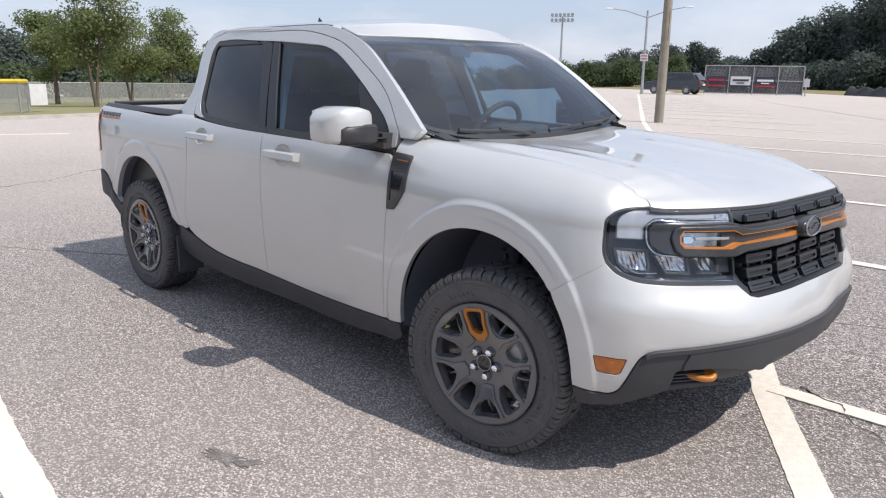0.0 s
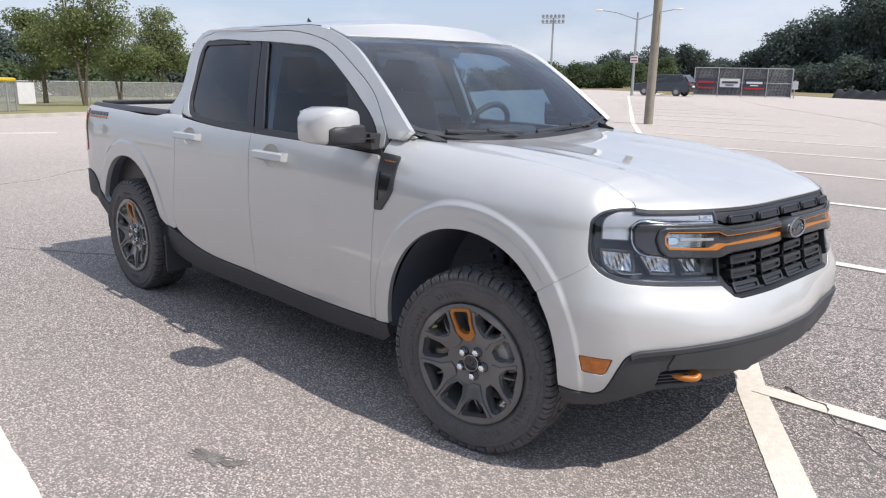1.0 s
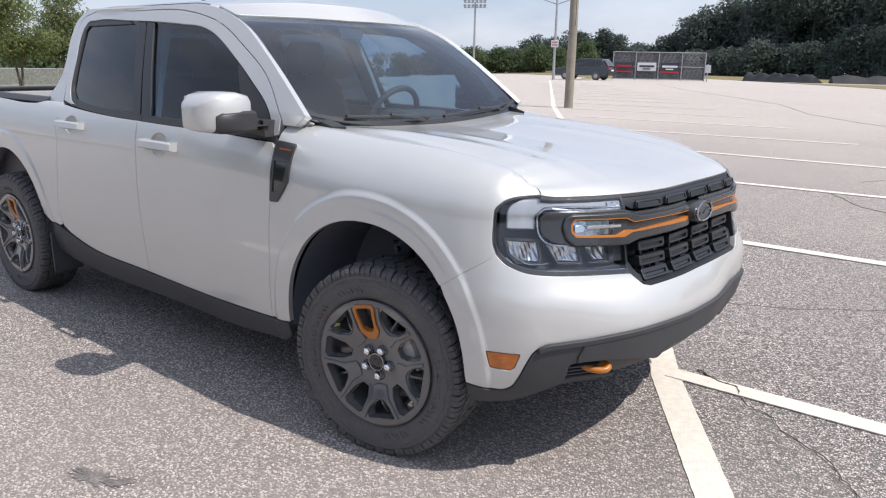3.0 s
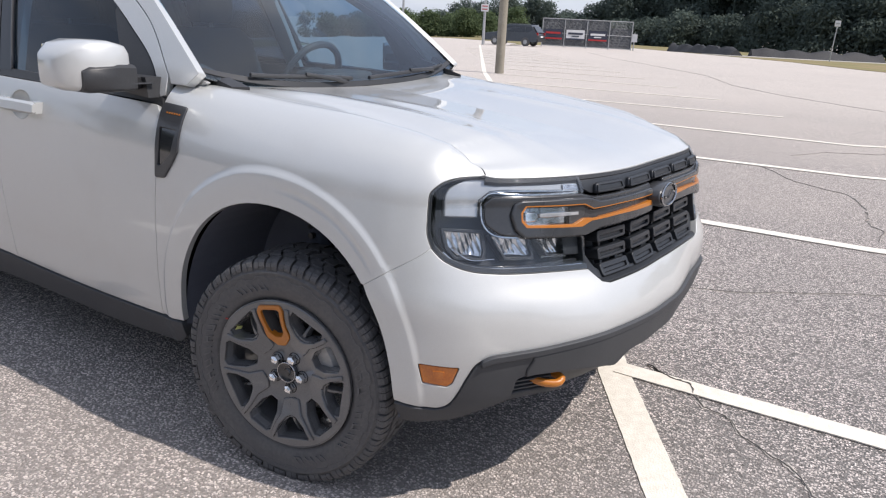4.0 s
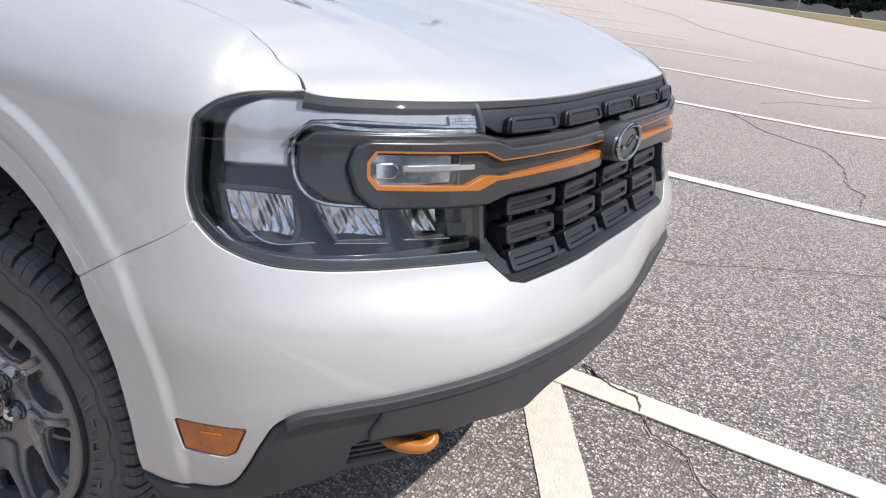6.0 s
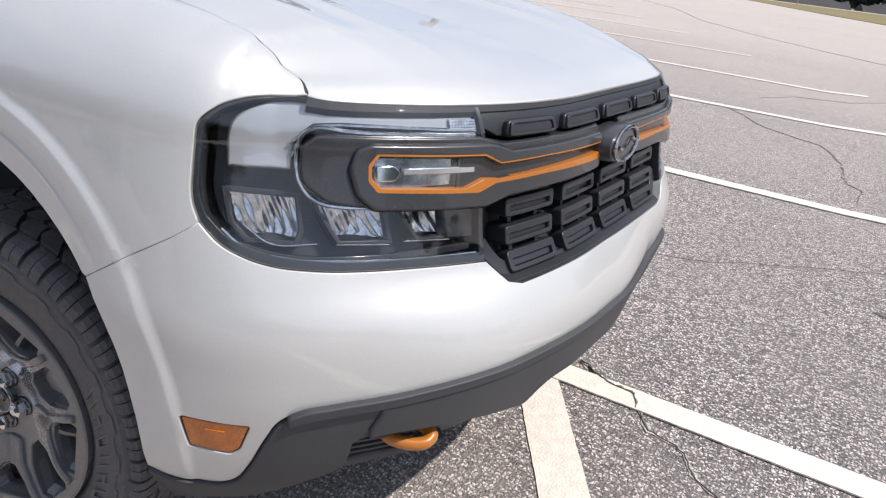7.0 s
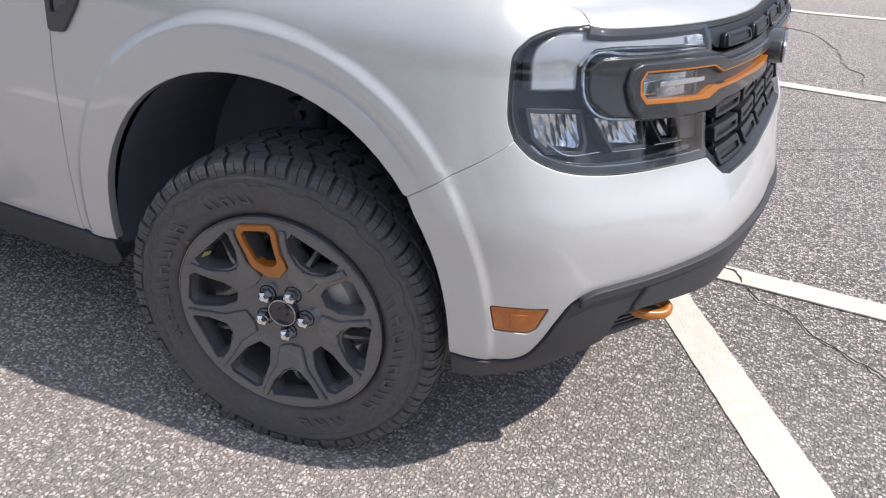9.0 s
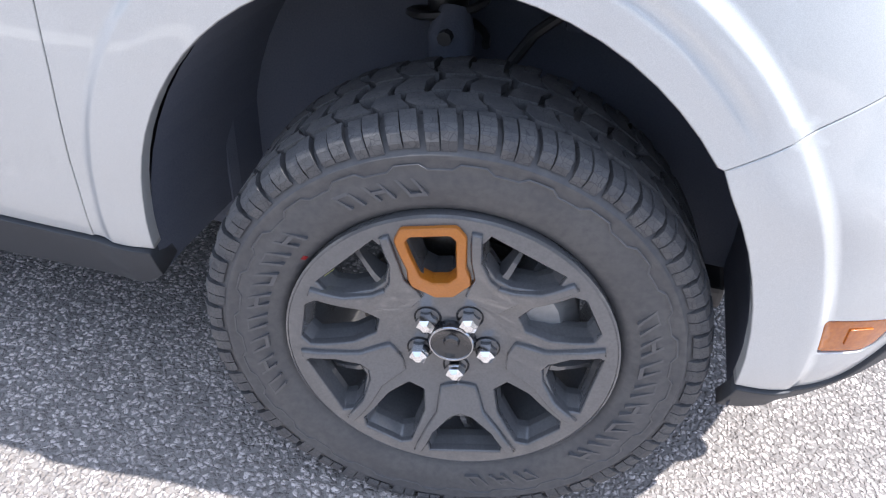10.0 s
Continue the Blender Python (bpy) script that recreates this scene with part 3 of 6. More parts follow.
# lower cladding along the sills and behind the rear wheels
rear_lip = lip(-3.076)
sill_loop = [(s, sill(s) - .003) for s in np.linspace(-.51, -2.58, 40)] + curve([(-2.60, .40), (-2.585, .33), (-2.50, .30), (-2.3, .275), (-1.5, .265), (-.7, .275), (-.54, .30), (-.505, .33)])
flanks("sill_cladding", [sill_loop], BLACK, "black textured sill cladding", lift=.008, step=.04, thick=.05)
tail_clad = curve([(-3.86, .735), (-3.72, .715), (-3.60, .60), (-3.53, .535), (-3.44, .50)]) + curve([(-3.46, .40), (-3.52, .40), (-3.66, .52), (-3.86, .56)])
flanks("rear_bumper_cladding", [tail_clad], BLACK, lift=.008, step=.04, thick=.05)

# doors
door_f = [(s, sill(s)) for s in np.linspace(-.625, -1.60, 20)] + [(-1.592, .6), (-1.582, .9), (-1.58, belt_at(-1.58))]
door_f += [(s, belt_at(s)) for s in np.linspace(-1.5, -.60, 16)] + SHUT[:-1]
door_r = [(s, sill(s)) for s in np.linspace(-1.60, -2.40, 14)]
door_r += curve([(-2.47, .50), (-2.487, .56), (-2.478, .66), (-2.44, .80), (-2.418, .90), (-2.412, 1.05), (-2.405, 1.2)])
door_r += [(s, belt_at(s)) for s in np.linspace(-2.36, -1.62, 14)] + [(-1.58, belt_at(-1.58)), (-1.582, .9), (-1.592, .6)]


def cup_loop(s0, v0):
    return [(s0 - .012 + .068 * math.cos(a), v0 + .001 + .044 * math.sin(a)) for a in (2 * math.pi * i / 24 for i in range(24))]


GRIPS = ((-1.366, 1.037), (-2.232, 1.070))
front_doors = flanks("front_door", [door_f, cup_loop(*GRIPS[0])], PAINT, step=.035, thick=.02)
rear_doors = flanks("rear_door", [door_r, cup_loop(*GRIPS[1])], PAINT, step=.035, thick=.02)


def handle(door, s0, v0, far):
    """A pull handle over a hollow cup, with its lock cover."""
    def at(s, v, lift):
        return body(*sl([(s, v)], far)[0], lift)
    bm = hull_shape([[at(s, v0 + h * k, l) for h, l in ((-.013, .024), (.013, .024), (.019, .033), (.012, .041), (-.012, .041), (-.019, .033))]
                     for s, k in ((s0 - .140, .65), (s0 - .13, .9), (s0 - .06, 1), (s0 + .08, 1.0), (s0 + .13, .95), (s0 + .140, .75))])
    grip = part("door_handle", bm, PAINT, door, "", True)
    for x in (-.112, .112):
        bm = hull_shape([[at(s0 + x + dx, v0 + dz, l) for dx, dz in ((-.026, -.017), (.026, -.017), (.026, .017), (-.026, .017))] for l in (-.005, .026)])
        part("handle_foot", bm, PAINT, grip)

    def cup(s, v):
        u = ((min(s, 2 * S_END - s) - s0 + .012) / .070) ** 2 + ((v - v0 - .001) / .046) ** 2
        return body(s, v, -.026 * max(0.0, 1 - u) ** .7 - .001)
    make("handle_cup", patch(cup, [sl(cup_loop(s0, v0), far)], step=.012, thick=.004, gap=-.002, edge=.001), PAINT, grip)


for k in (0, 1):
    handle(front_doors[k], *GRIPS[0], k)
    handle(rear_doors[k], *GRIPS[1], k)

# bed sides, with the foot of the cab's rear pillar
bed = curve([(-3.858, .74), (-3.72, .72), (-3.60, .605), (-3.54, .55), (-3.49, .50)], 3)
bed += [p for p in rear_lip[::-1] if p[1] > .50]
bed += [(-2.60, .505), (-2.52, .495), (-2.478, .51)]
bed += curve([(-2.487, .56), (-2.478, .66), (-2.44, .80), (-2.418, .90), (-2.412, 1.05), (-2.405, 1.2), (-2.42, 1.245)])
bed += curve([(-2.60, 1.24), (-2.70, 1.19), (-2.80, 1.18), (-3.2, 1.20), (-3.6, 1.22), (-3.80, 1.235), (-3.858, 1.22)])
flanks("bed_side", [bed], PAINT, step=.026, thick=.03, crease=-3.076)
cap_loop = curve([(-2.60, 1.238), (-2.70, 1.19), (-2.80, 1.18), (-3.2, 1.20), (-3.6, 1.22), (-3.82, 1.235)]) + [(-3.84, 1.26)] + curve([(-3.6, 1.265), (-3.2, 1.262), (-2.8, 1.262), (-2.62, 1.275)])


def rail_cap(s, v):
    p = body(s, 1.19)
    u = (v - 1.18) / .08
    w = .07 * max(0.0, min(u, 1.2))
    return np.array([p[0], p[1] + .004 + w * .55, p[2] + .035 * math.sin(min(u, 1.0) * 1.5) + (.045 if s > -2.72 else .045 * (1 - smooth(2.66, 2.95, -s))) * 0])


rails = both("bed_rail_cap", patch(lambda s, v: rail_cap(s, v), [box_loop(-3.82, 1.185, -2.62, 1.27, .01)], step=.035, thick=.03), TRIM, TT, "black bed rail cap")
bm = block(-3.80, -2.56, -.70, .70, .66, .70)
part("bed_floor", bm, TRIM, truck)
for y0, y1 in ((-.78, -.70), (.70, .78)):
    part("bed_inner_wall", block(-3.80, -2.50, y0, y1, .62, 1.19, .01), TRIM, truck)
part("bed_front_wall", block(-2.56, -2.46, -.78, .78, .5, 1.19, .01), TRIM, truck)
tailgate = part("tailgate", block(-3.87, -3.79, -.70, .70, .62, 1.205, .02, seg=3), PAINT, truck, "", True)
part("tailgate_handle", block(-3.885, -3.86, -.12, .12, 1.08, 1.14, .008), BLACK, tailgate)
part("tailgate_cap", block(-3.88, -3.78, -.70, .70, 1.203, 1.225, .006), TRIM, tailgate)
part("rear_bumper", block(-3.93, -3.70, -.78, .78, .46, .66, .03, seg=3), BLACK, truck, "", True)
lampl = [(-3.872, .86), (-3.795, .88), (-3.822, 1.02), (-3.800, 1.175), (-3.872, 1.18)]
flanks("tail_lamp", [rounded(lampl, .015)], RED, "red tail lamp", lift=.006, step=.03, thick=.03)
# model badge on the bed side as plain bars
for k in range(6):
    for far in (0, 1):
        s0 = -3.785 + k * .057
        for v0, v1, mat in ((1.118, 1.152, GREY), (1.098, 1.114, ORANGE)):
            bar = [(s0 + (v0 - 1.098) * .15, v0), (s0 + .046 + (v0 - 1.098) * .15, v0), (s0 + .046 + (v1 - 1.098) * .15, v1), (s0 + (v1 - 1.098) * .15, v1)]
            make("badge_bar", shell([sl(bar, far)], lift=.004, step=.03, thick=.004, gap=.001, edge=.001), mat, truck)

# vents on the front wings
vent = rounded([(-.568, 1.120), (-.461, 1.117), (-.461, .988), (-.524, .904), (-.568, .901)], .008)
vent_in = rounded([(-.556, 1.046), (-.474, 1.046), (-.490, .982), (-.540, .940), (-.556, .940)], .006)
for far in (0, 1):
    data = shell([vent, vent_in], lift=.008, step=.02, thick=.012, gap=.001, edge=.003)
    v = make("wing_vent", flip(data) if far else data, GREY, truck, "dark grey wing vent with small orange marks")
    data = shell([vent_in], lift=.0012, step=.02, thick=.002, gap=0, edge=.001)
    make("vent_recess", flip(data) if far else data, GLOSSBLACK, v)
    for k in range(6):
        s0 = -.538 + k * .0115
        data = shell([[(s0, 1.087), (s0 + .006, 1.087), (s0 + .006, 1.092), (s0, 1.092)]], lift=.0095, step=.02, thick=.001, gap=.0004, edge=.0004)
        make("vent_mark", flip(data) if far else data, ORANGE, v)

# bonnet
def hood_side(p, far=0):
    s, v = hood_edge(p)
    return body(2 * S_END - s if far else s, v)


def hood_nose(a, far):
    s = S_END + (S_END - HOOD_S) * (a if far else -a)
    return body(s, 1.166) + np.array((.002, 0, .002))


def cowl(q):
    return np.array([-.415 - .085 * q * q, q * abs(hood_side(0)[1]), 1.172 + .018 * q * q])


C00, C01, N00 = cowl(0.0), (cowl(-1.0), cowl(1.0)), hood_nose(0.0, 0)
N01 = (hood_nose(1.0, 0), hood_nose(1.0, 1))


def bonnet(p, q):
    """p from the cowl to the nose, q across from -1 to 1."""
    a, far = abs(q), int(q > 0)
    mid = C00 * (1 - p) + N00 * p
    pt = cowl(q) * (1 - p) + hood_nose(a, far) * p + mid * (1 - a) + hood_side(p, far) * a
    pt = pt - (C00 * (1 - a) * (1 - p) + C01[far] * a * (1 - p) + N00 * (1 - a) * p + N01[far] * a * p)
    crown = .034 * (1 - p ** 6) * smooth(0, .25, p) * (1 - a ** 4) * (.4 + .6 * p)
    ridge = .012 * math.exp(-((a - (.80 - .12 * p)) / .10) ** 2) * (1 - p ** 4) * smooth(0, .2, p)
    ridge += .006 * math.exp(-((a - (.42 + .10 * p)) / .06) ** 2) * smooth(.15, .4, p) * (1 - p ** 5)
    edge = -.003 * smooth(.90, 1.0, p) ** 2
    return pt + np.array([0, 0, crown + ridge + edge])


hood_loop = [(0, -1), (1, -1), (1, 1), (0, 1)]
make("bonnet", patch(lambda p, q: bonnet(min(max(p, 0), 1), min(max(q * 1.0, -1), 1)), [dense(hood_loop, .05)], step=.034, thick=.02, gap=.003, edge=.004), PAINT, truck)

for far in (0, 1):
    pts = [hood_side(t, far) - np.array([0, 0, .0045]) for t in np.linspace(.30, .99, 40)]
    part("bonnet_gutter", tube(pts, .0040, 8), TRIM, truck)
    pts = [hood_nose(t, far) - np.array([.012, 0, .017]) for t in np.linspace(0, .985, 16)]
    part("bonnet_seal", tube(pts, .014, 8), TRIM, truck)

# headlamps
lamp_loop = lamp_low[::-1] + lamp_out + lamp_top + [(1.05, 1.0)]


drl_top = curve([(.519, .930), (.515, .975), (.522, 1.012), (.552, 1.050), (.63, 1.098), (.756, 1.129), (.878, 1.122), (1.036, 1.112)])
drl_low = [(1.036, 1.022), (.973, 1.028), (.762, 1.045), (.708, 1.035), (.676, 1.001), (.654, .973), (.651, .926)]
bowls = ([(.518, .889), (.667, .882), (.676, .834), (.667, .817), (.57, .820), (.536, .844)], [(.711, .873), (.851, .872), (.858, .811), (.76, .815), (.735, .846)],
         [(.879, .869), (.986, .865), (.986, .804), (.921, .806), (.897, .838)])
for far in (0, 1):
    def on(q, lift):
        return body(*sl([q], far)[0], lift)
    lamp = make("headlamp", shell([sl(lamp_loop, far)], lift=-.060, step=.03, thick=.01, gap=.001), MESHBLACK, truck, "headlamp with clear lens, frosted light bar and three reflectors")
    inner = [(.762 + (s - .762) * .972, .97 + (v - .97) * .93) for s, v in lamp_loop]
    make("lamp_bezel", shell([sl(lamp_loop, far), sl(inner, far)], lift=-.006, step=.03, thick=.06, gap=.001), MESHBLACK, lamp)
    lens = make("lamp_lens", shell([sl(lamp_loop, far)], lift=-.001, step=.025, thick=.004, gap=.004), LENS, lamp, "clear moulded lens")
    lens.visible_shadow = False
    make("light_bar", shell([sl(drl_top + drl_low, far)], lift=-.020, step=.02, thick=.03, gap=.001, edge=.006), DRL, lamp, "frosted white daytime light bar")
    part("light_bar_edge", tube([on(q, -.014) for q in drl_low[:-1]], .0035, 6), REFLECT, lamp, "", True)
    for i in range(9):
        for j in range(4):
            p, q = .984 + i * .006, 1.024 + j * .0125
            make("prism", shell([sl([(p, q), (p + .0045, q), (p + .0045, q + .0095), (p, q + .0095)], far)], lift=-.013, step=.02, thick=.005, gap=.0003, edge=.0015), REFLECT, lamp)
    for loop in bowls:
        mid_s, mid_v = sum(q[0] for q in loop) / len(loop), sum(q[1] for q in loop) / len(loop)
        wide = [(mid_s + (q[0] - mid_s) * 1.10, mid_v + (q[1] - mid_v) * 1.14) for q in loop]
        make("reflector_frame", shell([sl(wide, far), sl(loop, far)], lift=-.026, step=.03, thick=.035, gap=0, edge=.002), MESHBLACK, lamp)

        def bowl(s, v, c=mid_s, w=mid_v):
            u, h = min(s, 2 * S_END - s) - c, v - w
            flute = .0005 * math.sin(u * 900 + h * 500) + .0045 * math.sin(u * 46 - h * 40)
            return body(s, v, -.036 - .016 * (1 - min((u / .08) ** 2, 1)) * (1 - min((h / .06) ** 2, 1)) - flute + h * .22)
        make("reflector", patch(bowl, [sl(loop, far)], step=.0055, thick=.004, gap=0, edge=.001), REFLECT, lamp, "fluted mirror reflector")
    # bright mouldings: round the pod, under the reflectors and along the lower edge
    for line, r, l in (([(1.03, 1.008), (.784, 1.022), (.712, 1.030), (.685, 1.011), (.671, .984), (.665, .948), (.670, .912), (.684, .895), (.729, .876), (.753, .873), (.867, .868), (1.04, .858)], .0034, -.010),
                       ([(.526, .838), (.566, .814), (.634, .801), (.741, .794), (1.034, .774)], .0022, -.010), ([(.561, .839), (.61, .817), (.713, .815)], .0016, -.022),
                       ([(.751, .813), (.856, .806)], .0016, -.022), ([(.886, .808), (.985, .800)], .0016, -.022)):
        part("lamp_trim", tube([on(q, l) for q in (curve(line) if len(line) > 2 else line)], r, 6), REFLECT, lamp, "", True)
    ledge = curve([(.53, .812), (.62, .795), (.75, .786), (1.03, .778)]) + curve([(1.03, .786), (.75, .794), (.62, .803), (.545, .817)])
    make("lamp_ledge", shell([sl(ledge, far)], lift=-.022, step=.03, thick=.02, gap=0, edge=.003), GLOSSBLACK, lamp)
    make("lamp_blank", shell([sl([(.982, .805), (1.038, .80), (1.038, .856), (.978, .858)], far)], lift=-.020, step=.03, thick=.03, gap=0), MESHBLACK, lamp)

# grille
grille = make("grille", shell([whole([(S_END, 1.155), (1.045, 1.145), (1.055, .77), (1.08, .715), (S_END, .705)])], lift=-.062, step=.05, thick=.01), TRIM, truck, "black grille with block mesh, grey bar and orange lines")
make("grille_base", shell([whole([(S_END, .728), (1.14, .730), (1.105, .750), (1.07, .79), (1.055, .762), (1.09, .724), (1.125, .715), (S_END, .716)])], lift=-.020, step=.035, thick=.05), MESHBLACK, grille)
make("grille_shelf", patch(lambda s, w: body(s, .716 + .020 * w, -.004 - .062 * w), [box_loop(1.085, 0, 2 * S_END - 1.085, 1, .01)], step=.05, thick=.01, gap=0, edge=.002), MESHBLACK, grille)
make("grille_frame", shell([whole([(S_END, 1.158), (1.05, 1.146), (1.05, 1.03), (1.085, .99), (S_END, .985)])], lift=-.012, step=.04, thick=.06), MESHBLACK, grille)
for off, w in ((-.312, .067), (-.133, .074), (.052, .074), (.226, .068), (.392, .064)):
    c = S_END + off
    blk = rounded([(c - w, 1.003), (c + w, 1.003), (c + w - .006, 1.062), (c - w + .006, 1.062)], .010)
    b = make("grille_block", shell([blk], lift=.002, step=.025, thick=.02, gap=.001, edge=.006), MESHBLACK, grille)
    rim_l = [blk, [(c + (s - c) * .90, 1.033 + (v - 1.033) * .80) for s, v in blk]]
    make("block_rim", shell(rim_l, lift=.006, step=.025, thick=.006, gap=.0005, edge=.002), MESHBLACK, b)
for v0 in (.838, .786, .741):
    for k in (-1.5, -.5, .5, 1.5):
        c = S_END + k * .190
        w = .075
        o = box_loop(c - w, v0 - .014, c + w, v0 + .017, .006)
        i = box_loop(c - w + .009, v0 - .009, c + w - .009, v0 + .006, .004)
        m = make("mesh_block", shell([o, i], lift=-.010, step=.03, thick=.045, gap=.0005, edge=.0030), MESHBLACK, grille)
        make("mesh_face", shell([i], lift=-.019, step=.03, thick=.01, gap=-.001, edge=.001), MESHBLACK, m)
        make("mesh_tie", shell([box_loop(c + w - .004, v0 - .004, c + w + .054, v0 + .008, .001)], lift=-.046, step=.03, thick=.014, gap=.0003, edge=.001), MESHBLACK, m)
        for x in (-.045, .04):
            make("mesh_tie", shell([box_loop(c + x - .005, v0 - .034, c + x + .005, v0 - .012, .001)], lift=-.028, step=.03, thick=.02, gap=.0003, edge=.001), MESHBLACK, m)
# the bar across the middle runs out into the lamps as a hexagonal frame
for far in (0, 1):
    end = rounded([(.677, .93), (.681, .965), (.712, 1.002), (.76, 1.006), (1.03, .995), (1.085, .962), (S_END - .06, .970), (S_END - .06, .880), (1.10, .872), (1.045, .862), (.775, .882), (.735, .887), (.683, .912)], .008)
    raised = rounded([(.775, .935), (.786, .959), (.812, .979), (1.045, .968), (1.10, .949), (S_END - .065, .950), (S_END - .065, .884), (1.10, .880), (1.042, .866), (.815, .879), (.786, .900)], .006)
    hole = rounded([(.802, .943), (.821, .961), (1.035, .954), (1.071, .938), (1.196, .940), (S_END - .045, .937), (S_END - .045, .899), (1.193, .903), (1.061, .900), (1.022, .887), (.819, .900), (.801, .918)], .003)
    slot = rounded([(.809, .941), (.825, .9572), (1.034, .9508), (1.071, .9348), (1.196, .9368), (S_END - .055, .9338), (S_END - .055, .914), (1.30, .9135), (1.2, .911), (1.071, .9065), (1.035, .910), (.995, .8965), (.826, .9065), (.808, .921)], .002)
    bar = make("grille_bar", shell([sl(end, far), sl(hole, far)], lift=.004, step=.022, thick=.05, gap=.0, edge=.006), BARGREY, grille)
    make("bar_face", shell([sl(raised, far), sl(hole, far)], lift=.016, step=.022, thick=.02, gap=.0, edge=.008), BARGREY, grille)
    make("orange_line", shell([sl(hole, far), sl(slot, far)], lift=.0150, step=.02, thick=.020, gap=0, edge=.0012), ORANGE, bar, "burnt-orange outline")
    pod = make("bar_lamp", shell([sl(rounded([(.806, .908), (.812, .952), (1.035, .950), (1.06, .935), (1.05, .900), (.83, .898)], .004), far)], lift=-.010, step=.02, thick=.006, gap=0), REFLECT, bar, "clear lamp in the bar")
    bulb = make("bulb_holder", shell([sl(rounded([(.828, .915), (.828, .936), (.86, .936), (.87, .926), (.86, .915)], .003), far)], lift=.004, step=.02, thick=.008, gap=0), CHROME, bar)
    make("lamp_louvre", shell([sl([(.88, .924), (1.02, .921), (1.02, .928), (.88, .931)], far)], lift=.003, step=.03, thick=.008, gap=0), DRL, bar)
    make("bar_recess", shell([sl(rounded([(.99, .953), (1.035, .952), (1.073, .937), (S_END - .05, .936), (S_END - .05, .902), (1.07, .902), (1.02, .890), (.985, .892)], .002), far)], lift=.002, step=.03, thick=.012, gap=0), BARGREY, bar)
    cov = make("bar_lamp_cover", shell([sl(rounded([(.806, .908), (.812, .952), (.985, .951), (.985, .898), (.83, .900)], .004), far)], lift=.008, step=.02, thick=.003, gap=0, edge=.001), LENS, bar)
    cov.visible_shadow = False


def oval(rx, rz, x, bm=None, bulge=.006, seg=40):
    bm = bm or bmesh.new()
    rings = []
    for k, (f, o) in enumerate(((1, -.05), (1, 0), (.94, bulge * .7), (.6, bulge), (.0, bulge * 1.2))):
        rings.append([bm.verts.new((x + o - .12 * 0, rx * f * math.cos(2 * math.pi * i / seg), rz * f * math.sin(2 * math.pi * i / seg))) for i in range(seg)] if f else [bm.verts.new((x + o, 0, 0))])
    for a, b in zip(rings, rings[1:]):
        for i in range(seg):
            bm.faces.new((a[i], a[(i + 1) % seg], b[(i + 1) % seg], b[i]) if len(b) > 1 else (a[i], a[(i + 1) % seg], b[0]))
    return bm


badge = part("grille_badge", oval(.090, .040, .0), GREY, truck, "oval chrome-rimmed badge", True)
badge.matrix_basis = pose(.856, .020, .924, 0, -6, 1)
ring_bm = bmesh.new()
pts = [(.008, .082 * math.cos(a), .0345 * math.sin(a)) for a in (2 * math.pi * i / 48 for i in range(49))]
tube(pts, .0045, 8, ring_bm)
part("badge_rim", ring_bm, DARKCHROME, badge, "", True)
part("badge_scroll", tube([(.009, y, .008 * math.sin(y * 57)) for y in np.linspace(-.055, .055, 40)], .0036, 6), DARKCHROME, badge, "", True)

# cab sides above the belt
def cab(x, z):
    return np.array([x, -(.845 - .30 * (z - 1.15) - .13 * (z - 1.15) ** 2 - .025 * ((x + 1.5) / .9) ** 2), z + .048 * max(0.0, z - 1.17)])


def cab_shell(loops, lift=0.0, **k):
    return patch(lambda x, z: cab(x, z) - np.array([0, lift, 0]), loops, **k)


seam_line = curve([(-.592, 1.22), (-.72, 1.368), (-.915, 1.488), (-1.117, 1.583), (-1.314, 1.628), (-1.9, 1.649), (-2.33, 1.647), (-2.435, 1.615), (-2.465, 1.55)])
outer_line = curve([(-.455, 1.235), (-.566, 1.321), (-.753, 1.457), (-.954, 1.579), (-1.10, 1.632), (-1.23, 1.660), (-1.6, 1.669), (-2.25, 1.674), (-2.42, 1.660), (-2.505, 1.605), (-2.525, 1.52), (-2.515, 1.40), (-2.53, 1.33), (-2.575, 1.275), (-2.64, 1.235), (-2.70, 1.205)])
cab_loop = outer_line + [(-2.58, 1.185), (-2.44, 1.175), (-2.435, 1.25), (-2.455, 1.4)] + seam_line[::-1] + [(-.575, 1.195), (-.50, 1.195)]
both("cab_pillar", cab_shell([cab_loop], step=.03, thick=.03), PAINT, TT)
win_line = curve([(-.612, 1.150), (-.675, 1.245), (-.823, 1.358), (-.976, 1.453), (-1.08, 1.51), (-1.16, 1.545), (-1.25, 1.568), (-1.40, 1.581), (-1.9, 1.604), (-2.27, 1.610), (-2.355, 1.600), (-2.388, 1.565), (-2.385, 1.40), (-2.372, 1.255), (-2.345, 1.215), (-2.29, 1.192)])
frame_loop = win_line + [(-2.35, 1.19), (-2.430, 1.205)] + [(-2.458, 1.4)] + seam_line[::-1] + [(-.590, 1.16)]
both("door_frame", cab_shell([frame_loop], step=.03, thick=.025), PAINT, TT)


def belt_z(x):
    return body(x, belt_at(x))[2]


